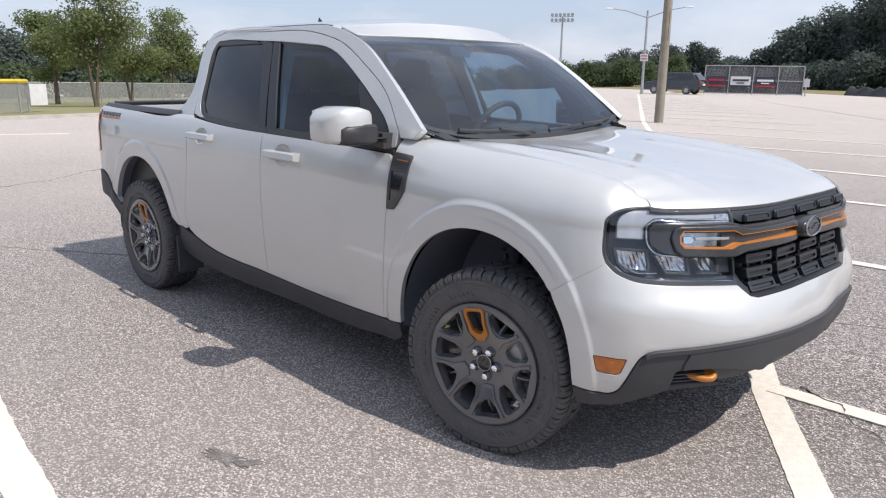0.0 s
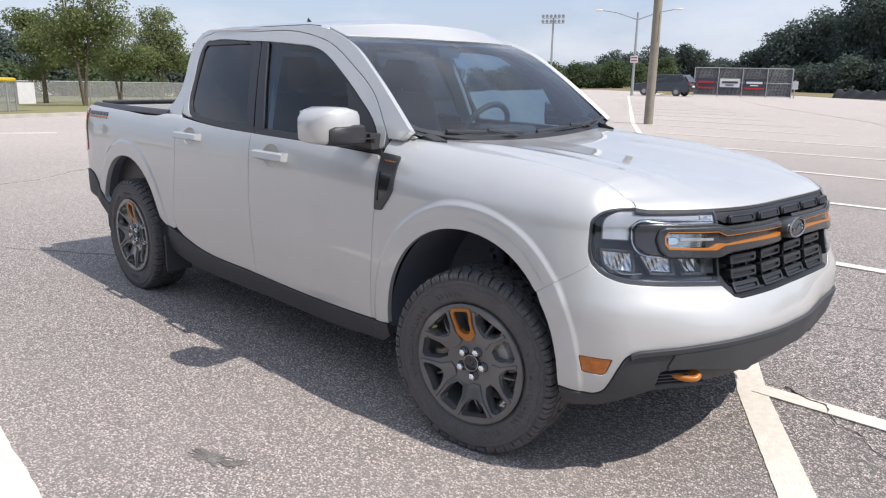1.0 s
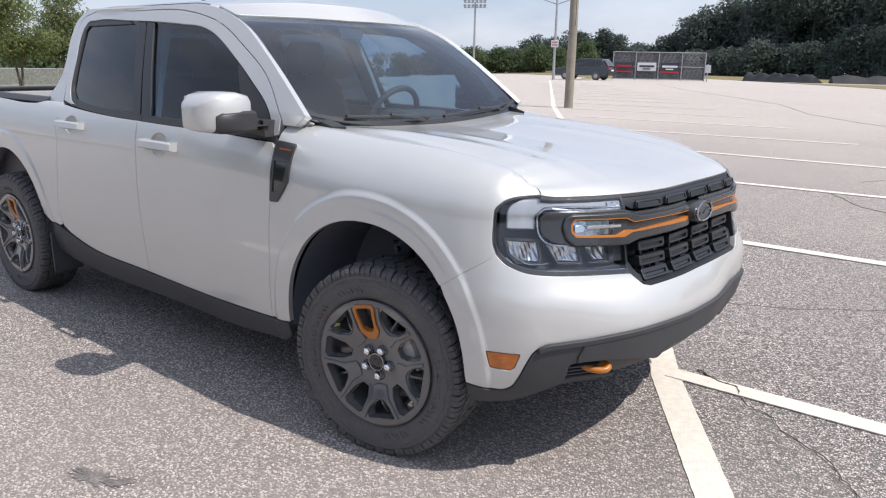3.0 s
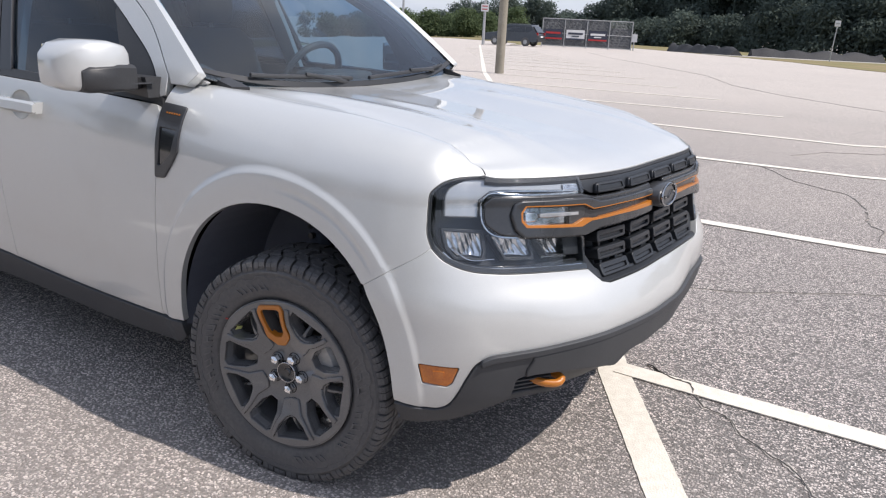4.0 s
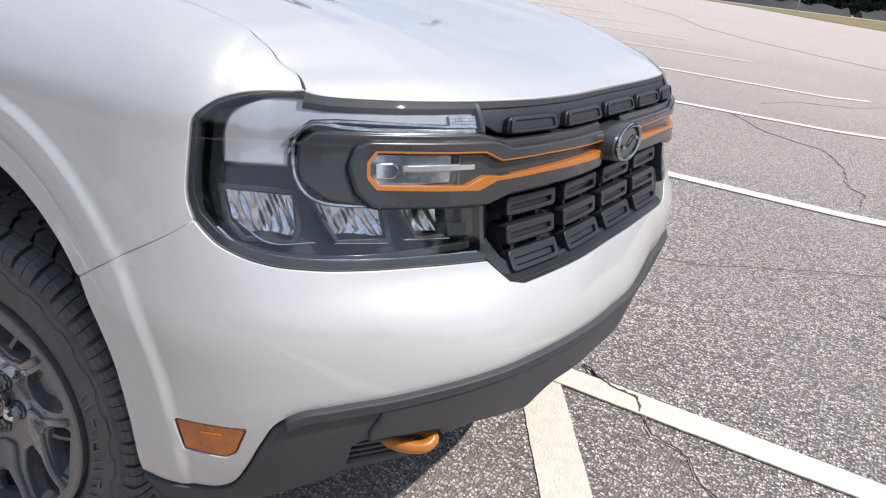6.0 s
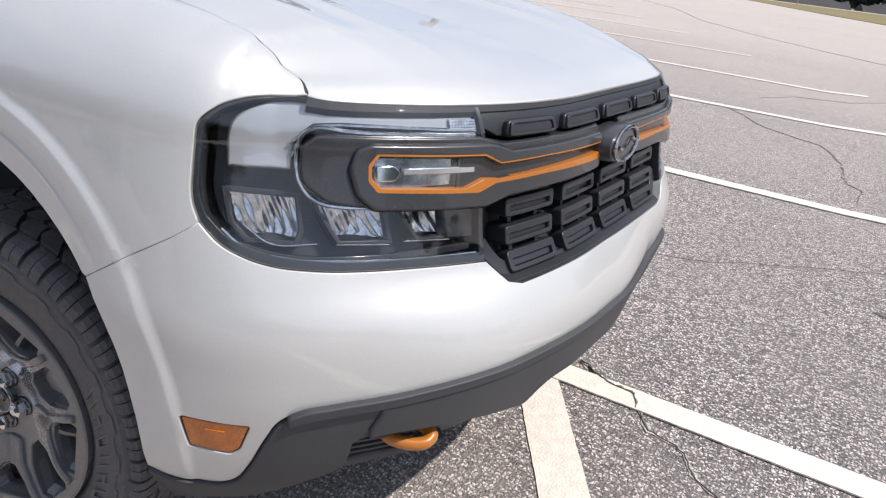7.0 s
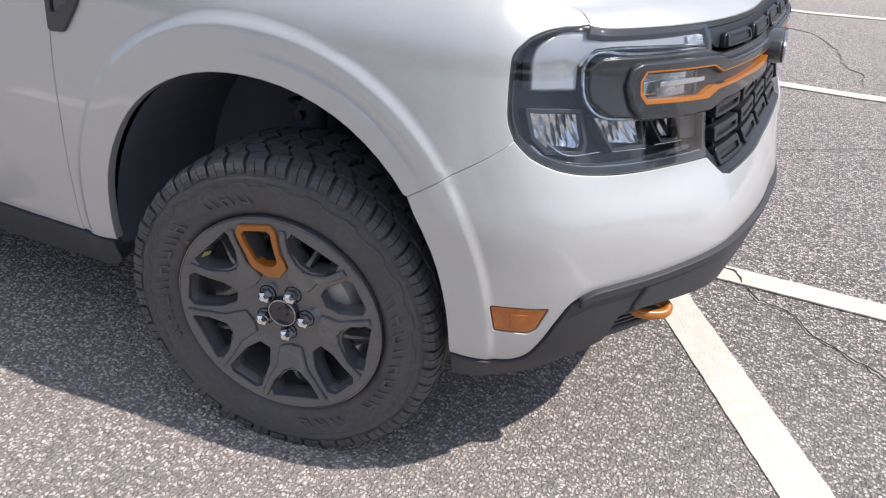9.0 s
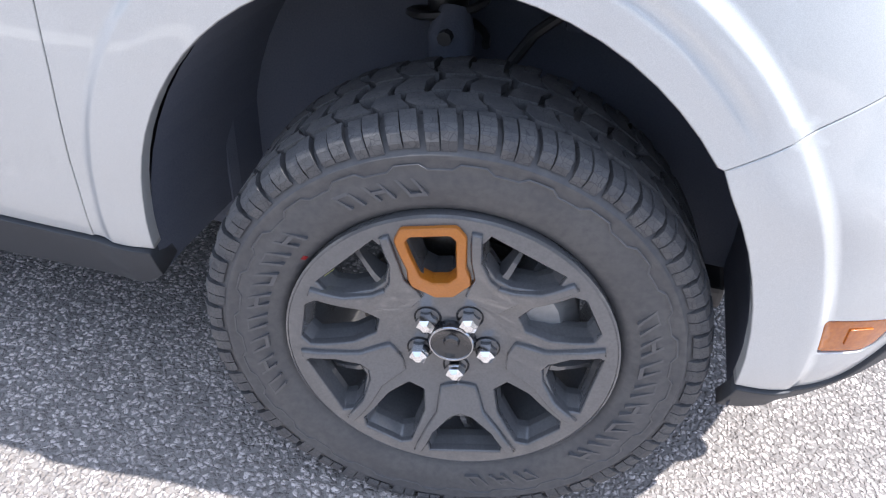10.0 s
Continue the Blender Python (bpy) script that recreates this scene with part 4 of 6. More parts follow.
for far, (fd, rd) in enumerate(zip(front_doors, rear_doors)):
    def put(name, loops, mat, parent, label="", lift=-.012, **k):
        data = cab_shell(loops, lift, **k)
        return make(name, flip(data) if far else data, mat, parent, label)
    put("belt_trim", [[(x, belt_z(x) - .004) for x in np.linspace(-.60, -1.58, 14)] + [(x, belt_z(x) + .030) for x in np.linspace(-1.58, -.62, 14)]], TRIM, fd, lift=-.004, step=.04, thick=.02)
    put("belt_trim", [[(x, belt_z(x) - .004) for x in np.linspace(-1.58, -2.36, 12)] + [(-2.37, 1.215), (-2.31, 1.222)] + [(x, belt_z(x) + .030) for x in np.linspace(-2.22, -1.58, 12)]], TRIM, rd, lift=-.004, step=.04, thick=.02)
    top = [p for p in win_line if -1.66 < p[0] < -.64]
    put("window_glass", [[(-.72, 1.17), (-.66, 1.20)] + top + [(-1.665, 1.592), (-1.505, 1.17)]], FRONTGLASS, fd, "lightly tinted front window", step=.05, thick=.003)
    put("window_frame", [[(-.615, 1.155), (-.668, 1.235)] + [p for p in win_line if -.95 < p[0] < -.675] + [(-.93, 1.405), (-.80, 1.17)]], TRIM, fd, lift=-.002, step=.04, thick=.01)
    put("pillar_cover", [[(-1.495, 1.17), (-1.655, 1.594), (-1.725, 1.597), (-1.585, 1.17)]], PILLARBLACK, fd, lift=-.003, step=.05, thick=.012)
    put("pillar_cover", [[(-1.592, 1.17), (-1.732, 1.597), (-1.815, 1.600), (-1.665, 1.17)]], PILLARBLACK, rd, lift=-.003, step=.05, thick=.012)
    put("glass_run", [[(-1.492, 1.18), (-1.650, 1.590), (-1.656, 1.590), (-1.498, 1.18)]], GREY, fd, lift=.001, step=.05, thick=.004, gap=.0005, edge=.001)
    low = [(-1.66, 1.18), (-1.81, 1.602)] + [p for p in win_line if p[0] < -1.85]
    put("window_glass", [low], TINT, rd, "dark privacy-tinted rear window", step=.05, thick=.003)
    edge_strip = [p for p in win_line if p[0] < -1.85]
    put("window_frame", [edge_strip + [(-2.27, 1.20), (-2.345, 1.262), (-2.357, 1.40), (-2.360, 1.56), (-2.335, 1.582), (-1.85, 1.588)]], TRIM, rd, lift=-.003, step=.04, thick=.01)

# roof, windscreen, rear window
def roof_z(x, y):
    a = min(abs(y) / .655, 1.15)
    z = 1.692 + .056 * (1 - a ** 2.6)
    z -= .035 * smooth(-1.42, -1.08, x) ** 1.5 + .02 * smooth(-2.2, -2.5, x)
    z -= .006 * math.exp(-((abs(y) - .47) / .035) ** 2) * smooth(-1.25, -1.4, x)
    return np.array([x, y, z])


roof_front = [(-1.225 + .115 * (1 - (y / .65) ** 2), y) for y in np.linspace(-.65, .65, 25)]
roof_loop = roof_front + [(x, .652 - .02 * smooth(-2.0, -2.42, x)) for x in np.linspace(-1.3, -2.45, 16)] + [(-2.505, .55), (-2.515, 0), (-2.505, -.55)] + [(x, -.652 + .02 * smooth(-2.0, -2.42, x)) for x in np.linspace(-2.45, -1.3, 16)]
roof = make("roof", patch(roof_z, [roof_loop], step=.05, thick=.03, gap=.002, edge=.008), PAINT, truck)
for y in (-.63, .63):
    bm = tube([(x, y * (1 - .02 * smooth(-2.0, -2.42, x)), roof_z(x, y)[2] - .004) for x in np.linspace(-1.27, -2.36, 14)], .007, 8)
    part("roof_drip_strip", bm, TRIM, roof, "", True)
fin = hull_shape([[(-2.22 - .055 * k * (1 - t) - .03 * t, sgn * .018 * (1 - t) * (1 - .8 * (k > 0) * t), 1.736 + .065 * t) for k, sgn in ((-1, 0), (0, 1), (1, .5), (1, -.5), (0, -1))] for t in (0, .35, .7, 1)])
part("antenna_fin", fin, TRIM, roof, "black shark-fin antenna", True)

ws_side = spline([0, .25, .5, .8, 1], [cab(-.462, 1.238), cab(-.570, 1.320), cab(-.757, 1.456), cab(-.990, 1.585), cab(-1.215, 1.652)])


def screen(u, w):
    """u across from -1 to 1, w from the base to the roof."""
    a = abs(u)
    side = ws_side(w) + np.array([.004, .004, -.004])
    base = np.array([-.375 - .10 * a ** 2.2, 0, 1.150 + .085 * a ** 3])
    top = np.array([-1.105 - .11 * a ** 2, 0, 1.686 - .012 * a ** 2])
    mid0, mid1 = np.array([-.375, 0, 1.150]), np.array([-1.105, 0, 1.686])
    side = np.array([side[0], abs(side[1]), side[2]])
    c0, c1 = np.array([-.458, abs(ws_side(0)[1]), ws_side(0)[2] - .004]), np.array([-1.211, abs(ws_side(1)[1]), ws_side(1)[2] - .004])
    base = base + np.array([0, a * c0[1], 0])
    top = top + np.array([0, a * c1[1], 0])
    p = base * (1 - w) + top * w + (mid0 * (1 - w) + mid1 * w) * (1 - a) + side * a - ((mid0 * (1 - a) + c0 * a) * (1 - w) + (mid1 * (1 - a) + c1 * a) * w)
    p = p + np.array([.02, 0, .028]) * math.sin(math.pi * min(max(w, 0), 1)) * (1 - a * a)
    p[1] = math.copysign(abs(p[1]), u)
    return p


ws_loop = [(-1, 0), (1, 0), (1, 1), (-1, 1)]
windscreen = make("windscreen", patch(lambda u, w: screen(min(max(u, -1), 1), min(max(w, 0), 1)), [dense(ws_loop, .06)], step=.06, thick=.004, gap=.001, edge=.001), SCREEN, truck, "clear laminated windscreen")
frit = [dense([(-1, 0), (1, 0), (1, 1), (-1, 1)], .06), rounded([(-.955, .075), (.955, .075), (.955, .845), (-.955, .845)], .05)]
make("screen_border", patch(lambda u, w: screen(min(max(u, -1), 1), min(max(w, 0), 1)) - np.array([.004, 0, .005]), frit, step=.06, thick=.001, gap=.001, edge=.0005), GLOSSBLACK, windscreen)
make("roof_header", patch(lambda u, w: screen(u, min(w, 1)) + np.array([.004, 0, .006 + .026 * max(w - .885, 0) / .115 * (1 - abs(u) ** 2.6)]), [dense([(-.94, .888), (.94, .888), (.955, 1.0), (-.955, 1.0)], .06)], step=.04, thick=.008, gap=.001, edge=.003), PAINT, roof)
make("rear_window", patch(lambda y, z: np.array([-2.495, y, z]), [rounded([(-.58, 1.24), (.58, 1.24), (.53, 1.60), (-.53, 1.60)], .05)], step=.08, thick=.004, flipped=True), TINT, truck)
wall_out = [(-.80, 1.0), (.80, 1.0), (.78, 1.25), (.60, 1.66), (-.60, 1.66), (-.78, 1.25)]
make("cab_rear_wall", patch(lambda y, z: np.array([-2.49, y, z]), [wall_out, rounded([(-.57, 1.25), (.57, 1.25), (.52, 1.59), (-.52, 1.59)], .05)], step=.1, thick=.03, flipped=True), PAINT, truck)
cowl_loop = [(-1, 0), (1, 0), (1, 1), (-1, 1)]


def cowl_top(u, w):
    a = cowl(abs(u)) + np.array([-.01, 0, -.012])
    b = screen(abs(u), .03) + np.array([0, 0, .002])
    p = a * (1 - w) + b * w
    p[1] = math.copysign(abs(p[1]), u)
    return p


make("cowl_panel", patch(lambda u, w: cowl_top(min(max(u, -1), 1), min(max(w, 0), 1)), [dense(cowl_loop, .06)], step=.06, thick=.02, gap=.0), TRIM, truck)
for u0, u1 in ((-.75, -.12), (.02, .80)):
    pts = [screen(u0 + (u1 - u0) * t, .055 + .02 * math.sin(t * 3)) + np.array([.012, 0, .018]) for t in np.linspace(0, 1, 14)]
    wiper = part("wiper", tube(pts, .008, 8), TRIM, truck, "", True)
    arm = [cowl_top(u1 * .98, .3) + np.array([0, 0, .02]), screen(u1 * .8 + u0 * .2, .03) + np.array([.01, 0, .035]), screen((u0 + u1) / 2, .065) + np.array([.012, 0, .032])]
    part("wiper_arm", tube(arm, [.012, .009, .007], 8), TRIM, wiper, "", True)
for sg in (-1, 1):
    bm = hull_shape([[(x, sg * y, z) for x, y, z in s] for s in (((-.60, .742, 1.20), (-.50, .735, 1.19), (-.46, .735, 1.205), (-.585, .745, 1.262)), ((-.60, .765, 1.20), (-.50, .75, 1.19), (-.46, .75, 1.205), (-.585, .772, 1.262)))])
    part("pillar_foot", bm, TRIM if sg > 0 else PAINT, truck)

for sg in (-1, 1):
    bm = hull_shape([[(x, sg * y, z + k) for x, y, z in ((-.60, .655, 1.245), (-.44, .66, 1.205), (-.36, .66, 1.185), (-.40, .70, 1.185), (-.58, .715, 1.235))] for k in (-.03, .012)])
    part("cowl_end", bm, TRIM, truck, "", True)

# door mirrors
for sg, door in ((-1, front_doors[0]), (1, front_doors[1])):
    def ring(y, x0, x1, z0, z1, k=16):
        out = []
        for i in range(k):
            a = 2 * math.pi * i / k
            c, s = math.cos(a), math.sin(a)
            e = .34
            out.append(((x0 + x1) / 2 + math.copysign(abs(c) ** e, c) * (x1 - x0) / 2, sg * y, (z0 + z1) / 2 + math.copysign(abs(s) ** e, s) * (z1 - z0) / 2))
        return out
    rings = [ring(.905, -.80, -.64, 1.212, 1.300), ring(.925, -.815, -.622, 1.196, 1.318), ring(.98, -.82, -.61, 1.185, 1.330), ring(1.04, -.82, -.615, 1.178, 1.330), ring(1.085, -.815, -.635, 1.176, 1.318), ring(1.112, -.80, -.67, 1.188, 1.292), ring(1.120, -.785, -.70, 1.21, 1.27)]
    if sg > 0:
        rings = [[(x - .17, y - .05, z) for x, y, z in r] for r in rings]
    m = part("door_mirror", hull_shape(rings), PAINT, door, "white door mirror on a black foot", True)
    rings = [ring(.845, -.76, -.655, 1.176, 1.215), ring(.893, -.775, -.625, 1.172, 1.225), ring(.903, -.79, -.606, 1.172, 1.258), ring(.96, -.80, -.600, 1.172, 1.262), ring(1.055, -.80, -.606, 1.172, 1.256), ring(1.076, -.79, -.622, 1.178, 1.244)]
    back = .17 if sg > 0 else 0.0
    part("mirror_foot", hull_shape([[(x - back, y - back * .3, z) for x, y, z in r] for r in rings]), TRIM, m, "", True)
    part("mirror_glass", hull_shape([ring(y - back * .3, -.826 - back, -.819 - back, 1.20, 1.31) for y in (.93, 1.08)]), CHROME, m)
    part("mirror_plinth", hull_shape([[(x, sg * y, z) for x, z in ((-.83, 1.165), (-.615, 1.15), (-.625, 1.215), (-.80, 1.215))] for y in (.80, .862)]), TRIM, m)
    part("mirror_rib", hull_shape([[(x - back, sg * y, z) for x, z in ((-.70, 1.196), (-.605, 1.196), (-.605, 1.2), (-.70, 1.2))] for y in (.84, .965)]), GREY, m)

# inside of the cab
part("dashboard", hull_shape([[(-.50, y, 1.0), (-.44, y, 1.135), (-.62, y, 1.155), (-.86, y, 1.145), (-.93, y, 1.10), (-.90, y, .90), (-.6, y, .85)] for y in (-.76, -.3, .3, .76)]), INTERIOR, truck)
part("cab_floor", block(-2.42, -.64, -.78, .78, .42, .50), INTERIOR, truck)
part("firewall", block(-.66, -.60, -.78, .78, .42, 1.05), INTERIOR, truck)
part("headliner", hull_shape([[(x, y, roof_z(x, y)[2] - .05 - dz) for y in (-.60, -.3, 0, .3, .60)] + [(x, y, roof_z(x, y)[2] - .045) for y in (.60, .3, 0, -.3, -.60)] for x, dz in ((-1.20, .02), (-1.4, .0), (-2.40, .0))]), PALE, truck)
part("binnacle", block(-1.0, -.80, .20, .56, 1.10, 1.185, .03, seg=3), INTERIOR, truck, "", True)
part("centre_display", block(-.95, -.92, -.14, .14, 1.03, 1.17, .008), GLOSSBLACK, truck)
for y in (-.40, .40):
    seat = part("front_seat", block(-1.75, -1.20, y - .26, y + .26, .60, .80, .06, seg=4), CLOTH, truck, "slate-grey cloth front seat", True)
    back = hull_shape([[(-1.62 - (z - .75) * .32 + dx, y + dy * w, z) for dx, dy in ((.05, -1), (.09, -.6), (.07, 0), (.09, .6), (.05, 1), (-.06, 1), (-.09, 0), (-.06, -1))] for z, w in ((.72, .22), (.8, .255), (1.1, .26), (1.28, .235), (1.345, .17))])
    part("backrest", back, CLOTH, seat, "", True)
    head = hull_shape([[(-1.80 + dx * w, y + dy * w, z) for dx, dy in ((.05, -.11), (.07, -.06), (.07, .06), (.05, .11), (-.05, .11), (-.05, -.11))] for z, w in ((1.37, .85), (1.40, 1), (1.50, 1), (1.545, .75))])
    part("headrest", head, CLOTH, seat, "", True)
    part("headrest_post", tube([(-1.80, y, 1.30), (-1.80, y, 1.39)], .012), STEEL, seat)
part("rear_seat", hull_shape([[(-2.30, y, .5), (-1.95, y, .5), (-1.92, y, .78), (-2.18, y, .82), (-2.30, y, 1.30), (-2.40, y, 1.30), (-2.40, y, .5)] for y in (-.72, .72)]), CLOTH, truck)
for sg in (-1, 1):
    part("pillar_lining", hull_shape([[(x + dx, sg * (abs(cab(x, z)[1]) - .035 - dy), z) for dx, dy in ((-.05, 0), (.05, 0), (.05, .03), (-.05, .03))] for x, z in ((-1.55, 1.10), (-1.60, 1.35), (-1.66, 1.62))]), PALE, truck)
    part("pillar_lining", hull_shape([[(x + dx, sg * (abs(cab(x, z)[1]) - .04 - dy), z) for dx, dy in ((-.03, 0), (.04, 0), (.04, .03), (-.03, .03))] for x, z in ((-.62, 1.20), (-.85, 1.42), (-1.20, 1.60))]), INTERIOR, truck)
    part("door_lining", block(-2.40, -.60, sg * .80 - .02, sg * .80 + .02, .5, 1.15), INTERIOR, truck)
wheel_pts = [(-1.06 + .19 * math.sin(a) * .42, .38 + .19 * math.cos(a), 1.13 + .19 * math.sin(a) * .9) for a in (2 * math.pi * i / 40 for i in range(41))]
steer = part("steering_wheel", tube(wheel_pts, .017, 8), INTERIOR, truck, "", True)
part("wheel_hub", block(-1.08, -1.03, .31, .45, 1.07, 1.19, .02), INTERIOR, steer)
for y0, z0, y1, z1 in ((.22, 1.12, .54, 1.15), (.36, .97, .40, 1.12)):
    part("spoke", block(-1.085, -1.065, y0, y1, z0, z1, .006), INTERIOR, steer)
part("rear_view_mirror", block(-1.10, -1.07, -.12, .12, 1.555, 1.615, .02, seg=3), INTERIOR, truck, "", True)
part("camera_pod", hull_shape([[(-.99 - t * .2, y, 1.60 + t * .045 - dz) for y, dz in ((-.09, 0), (.09, 0), (.07, .05), (-.07, .05))] for t in (0, 1)]), INTERIOR, truck)

# underside and wheel wells
part("chassis", block(-3.75, -.50, -.62, .62, .27, .60, .03), LINER, truck)
part("undertray", block(.05, .42, -.56, .56, .285, .33, .01), TRIM, truck)
part("engine_bay", block(-.52, .62, -.46, .46, .30, .98, .05), TRIM, truck)
part("front_crossmember", block(.40, .66, -.50, .50, .36, .60, .04), TRIM, truck)
for x0 in (0.0, -3.076):
    for sg in (-1, 1):
        ring_a = lip(x0, -4, 184, 30, .006)
        bm = bmesh.new()
        rows = []
        for y, grow in ((.845, 0), (.78, .012), (.50, .012)):
            rows.append([bm.verts.new((x, sg * y, z + grow * .5)) for x, z in ring_a])
        for a, b in zip(rows, rows[1:]):
            for i in range(len(a) - 1):
                bm.faces.new((a[i], a[i + 1], b[i + 1], b[i]))
        cap = rows[-1]
        bm.faces.new(cap)
        part("wheel_liner", bm, LINER, truck)
part("rear_axle", tube([(-3.076, -.62, AXLE), (-3.076, .62, AXLE)], .045, 12), LINER, truck)
for sg in (-1, 1):
    part("strut", tube([(-.09, sg * .60, .42), (-.11, sg * .565, .72), (-.12, sg * .55, .90)], [.030, .028, .045], 14), TRIM, truck, "", True)
    spring = [(-.11 + .062 * math.cos(t), sg * .56 + .062 * math.sin(t), .70 + .0125 * t) for t in (i * .35 for i in range(48))]
    part("spring", tube(spring, .007, 6), TRIM, truck, "", True)
    part("knuckle", tube([(-.085, sg * .60, .60), (-.088, sg * .615, .68), (-.09, sg * .62, .735), (-.09, sg * .60, .765)], [.030, .034, .036, .024], 12), LINER, truck, "", True)
    part("knuckle_bolt", tube([(-.088, sg * .652, .742), (-.088, sg * .668, .742)], .011, 8), TRIM, truck)
    part("brake_hose", tube([(-.02, sg * .60, .66), (.03, sg * .585, .74), (.09, sg * .56, .79), (.14, sg * .52, .80)], .009, 8), TRIM, truck, "", True)
    part("hose_bracket", block(.07, .17, sg * .53 - .012, sg * .53 + .012, .735, .80, .006), LINER, truck, "", True)
    part("spring_seat", lathe([(.02, .88), (.085, .885), (.092, .90), (.085, .92), (.03, .925)], 24, "z"), TRIM, truck, "", True, (-.115, sg * .555, 0))
    part("splash_guard", block(-2.615, -2.60, sg * .80 - .085, sg * .80 + .085, .20, .44, .004), BLACK, truck)

# ---- wheels ----
RO = .2405


def pol(r, a):
    return (r * math.cos(radians(a)), r * math.sin(radians(a)))


def face(u, w):
    """The wheel's outer face: dished, with u forward and w up, the outside towards -y."""
    r = math.hypot(u, w)
    y = .002 - .036 * smooth(.055, .215, r)
    return np.array([u, y, w])


def window(c):
    """The narrow opening between two lugs."""
    pts = []
    for a, r in ((-8.0, .106), (8.0, .106), (14.0, .140), (12.8, .203), (8.5, .216), (-8.5, .216), (-12.8, .203), (-14.0, .140)):
        pts.append(pol(r * 1.045, c + a))
    return rounded(pts, .004, 3)


def gap_open(c):
    """The broad opening behind a forked spoke, with its stub."""
    pts = []
    for a, r in ((-15.5, .176), (-5, .146), (5, .146), (15.5, .176), (18.0, .205), (15.5, .2265), (-15.5, .2265), (-18.0, .205)):
        pts.append(pol(r, c + a))
    return rounded(pts, .003, 2)


disc = [pol(RO, a) for a in range(0, 360, 4)]
ow = rounded([pol(r, 90 + a) for a, r in ((-6, .119), (6, .119), (11.4, .138), (10.0, .212), (7.4, .2205), (-7.4, .2205), (-10.0, .212), (-11.4, .138))], .004, 2)
openings = [window(90 + 72 * k) for k in range(1, 5)] + [gap_open(54 + 72 * k) for k in range(5)]
holes = [ow] + openings
face_data = patch(face, [disc] + holes, step=.014, thick=.010, gap=0, edge=.004)


def reveal(loop, keep=.80, deep=.030):
    """The sloping wall of an opening, from the face down to a smaller outline behind it."""
    m = len(loop)
    cx, cz = sum(p[0] for p in loop) / m, sum(p[1] for p in loop) / m
    bm = bmesh.new()
    rows = []
    for k, d in ((1.0, .0015), (.975, .005), (keep, deep), (keep * .985, deep + .012)):
        rows.append([bm.verts.new((cx + (u - cx) * k, face(u, w)[1] - .083 + d, cz + (w - cz) * k)) for u, w in loop])
    for a, b in zip(rows, rows[1:]):
        for i in range(m):
            bm.faces.new((a[i], a[(i + 1) % m], b[(i + 1) % m], b[i]))
    return bm


orange_loop = rounded([pol(r, 90 + a) for a, r in ((-8, .092), (8, .092), (18.5, .124), (17.0, .140), (13.8, .160), (12.3, .216), (9.0, .2300), (-9.0, .2300), (-12.3, .216), (-13.8, .160), (-17.0, .140), (-18.5, .124))], .003, 2)
orange_data = patch(lambda u, w: face(u, w) - np.array([0, .0075, 0]), [orange_loop, ow], step=.012, thick=.018, gap=0, edge=.003)
# raised ridges along both edges of each forked spoke
ridge_data = []
for k in range(5):
    for sg in (-1, 1):
        c = 54 + 72 * k
        q = [pol(.096, c + sg * 15), pol(.140, c + sg * 14.0), pol(.176, c + sg * 18.5), pol(.222, c + sg * 20.8), pol(.222, c + sg * 19.0), pol(.176, c + sg * 16.4), pol(.143, c + sg * 8), pol(.135, c), pol(.088, c)]
        ridge_data.append(patch(lambda u, w: face(u, w) - np.array([0, .008, 0]), [q], step=.02, thick=.006, gap=0, edge=.0050))
TYRE = [(.238, -.086), (.249, -.104), (.262, -.112), (.285, -.1170), (.306, -.1200), (.327, -.1180), (.330, -.1198), (.334, -.1196), (.337, -.1160), (.349, -.112), (.360, -.101), (.365, -.080), (.361, 0), (.365, .080), (.360, .101), (.346, .111), (.318, .118), (.285, .116), (.262, .108), (.249, .098), (.238, .088)]


def slab_round(bm, section, a, b, lean=0.0):
    """A tread block: a section in (radius, place across), carried from the angle a to b."""
    rows = [[bm.verts.new((r * math.cos(t + lean * (y + .07)), y, r * math.sin(t + lean * (y + .07)))) for r, y in section] for t in (a, b)]
    n = len(section)
    for i in range(n):
        bm.faces.new((rows[0][i], rows[0][(i + 1) % n], rows[1][(i + 1) % n], rows[1][i]))
    bm.faces.new(rows[0][::-1])
    bm.faces.new(rows[1])


def top_block(bm, outline, low, top):
    """A tread block from its outline in (angle, place across)."""
    rows = [[bm.verts.new((r * math.cos(a), y, r * math.sin(a))) for a, y in outline] for r in (low, top)]
    n = len(outline)
    for i in range(n):
        bm.faces.new((rows[0][i], rows[0][(i + 1) % n], rows[1][(i + 1) % n], rows[1][i]))
    bm.faces.new(rows[0][::-1])
    bm.faces.new(rows[1])


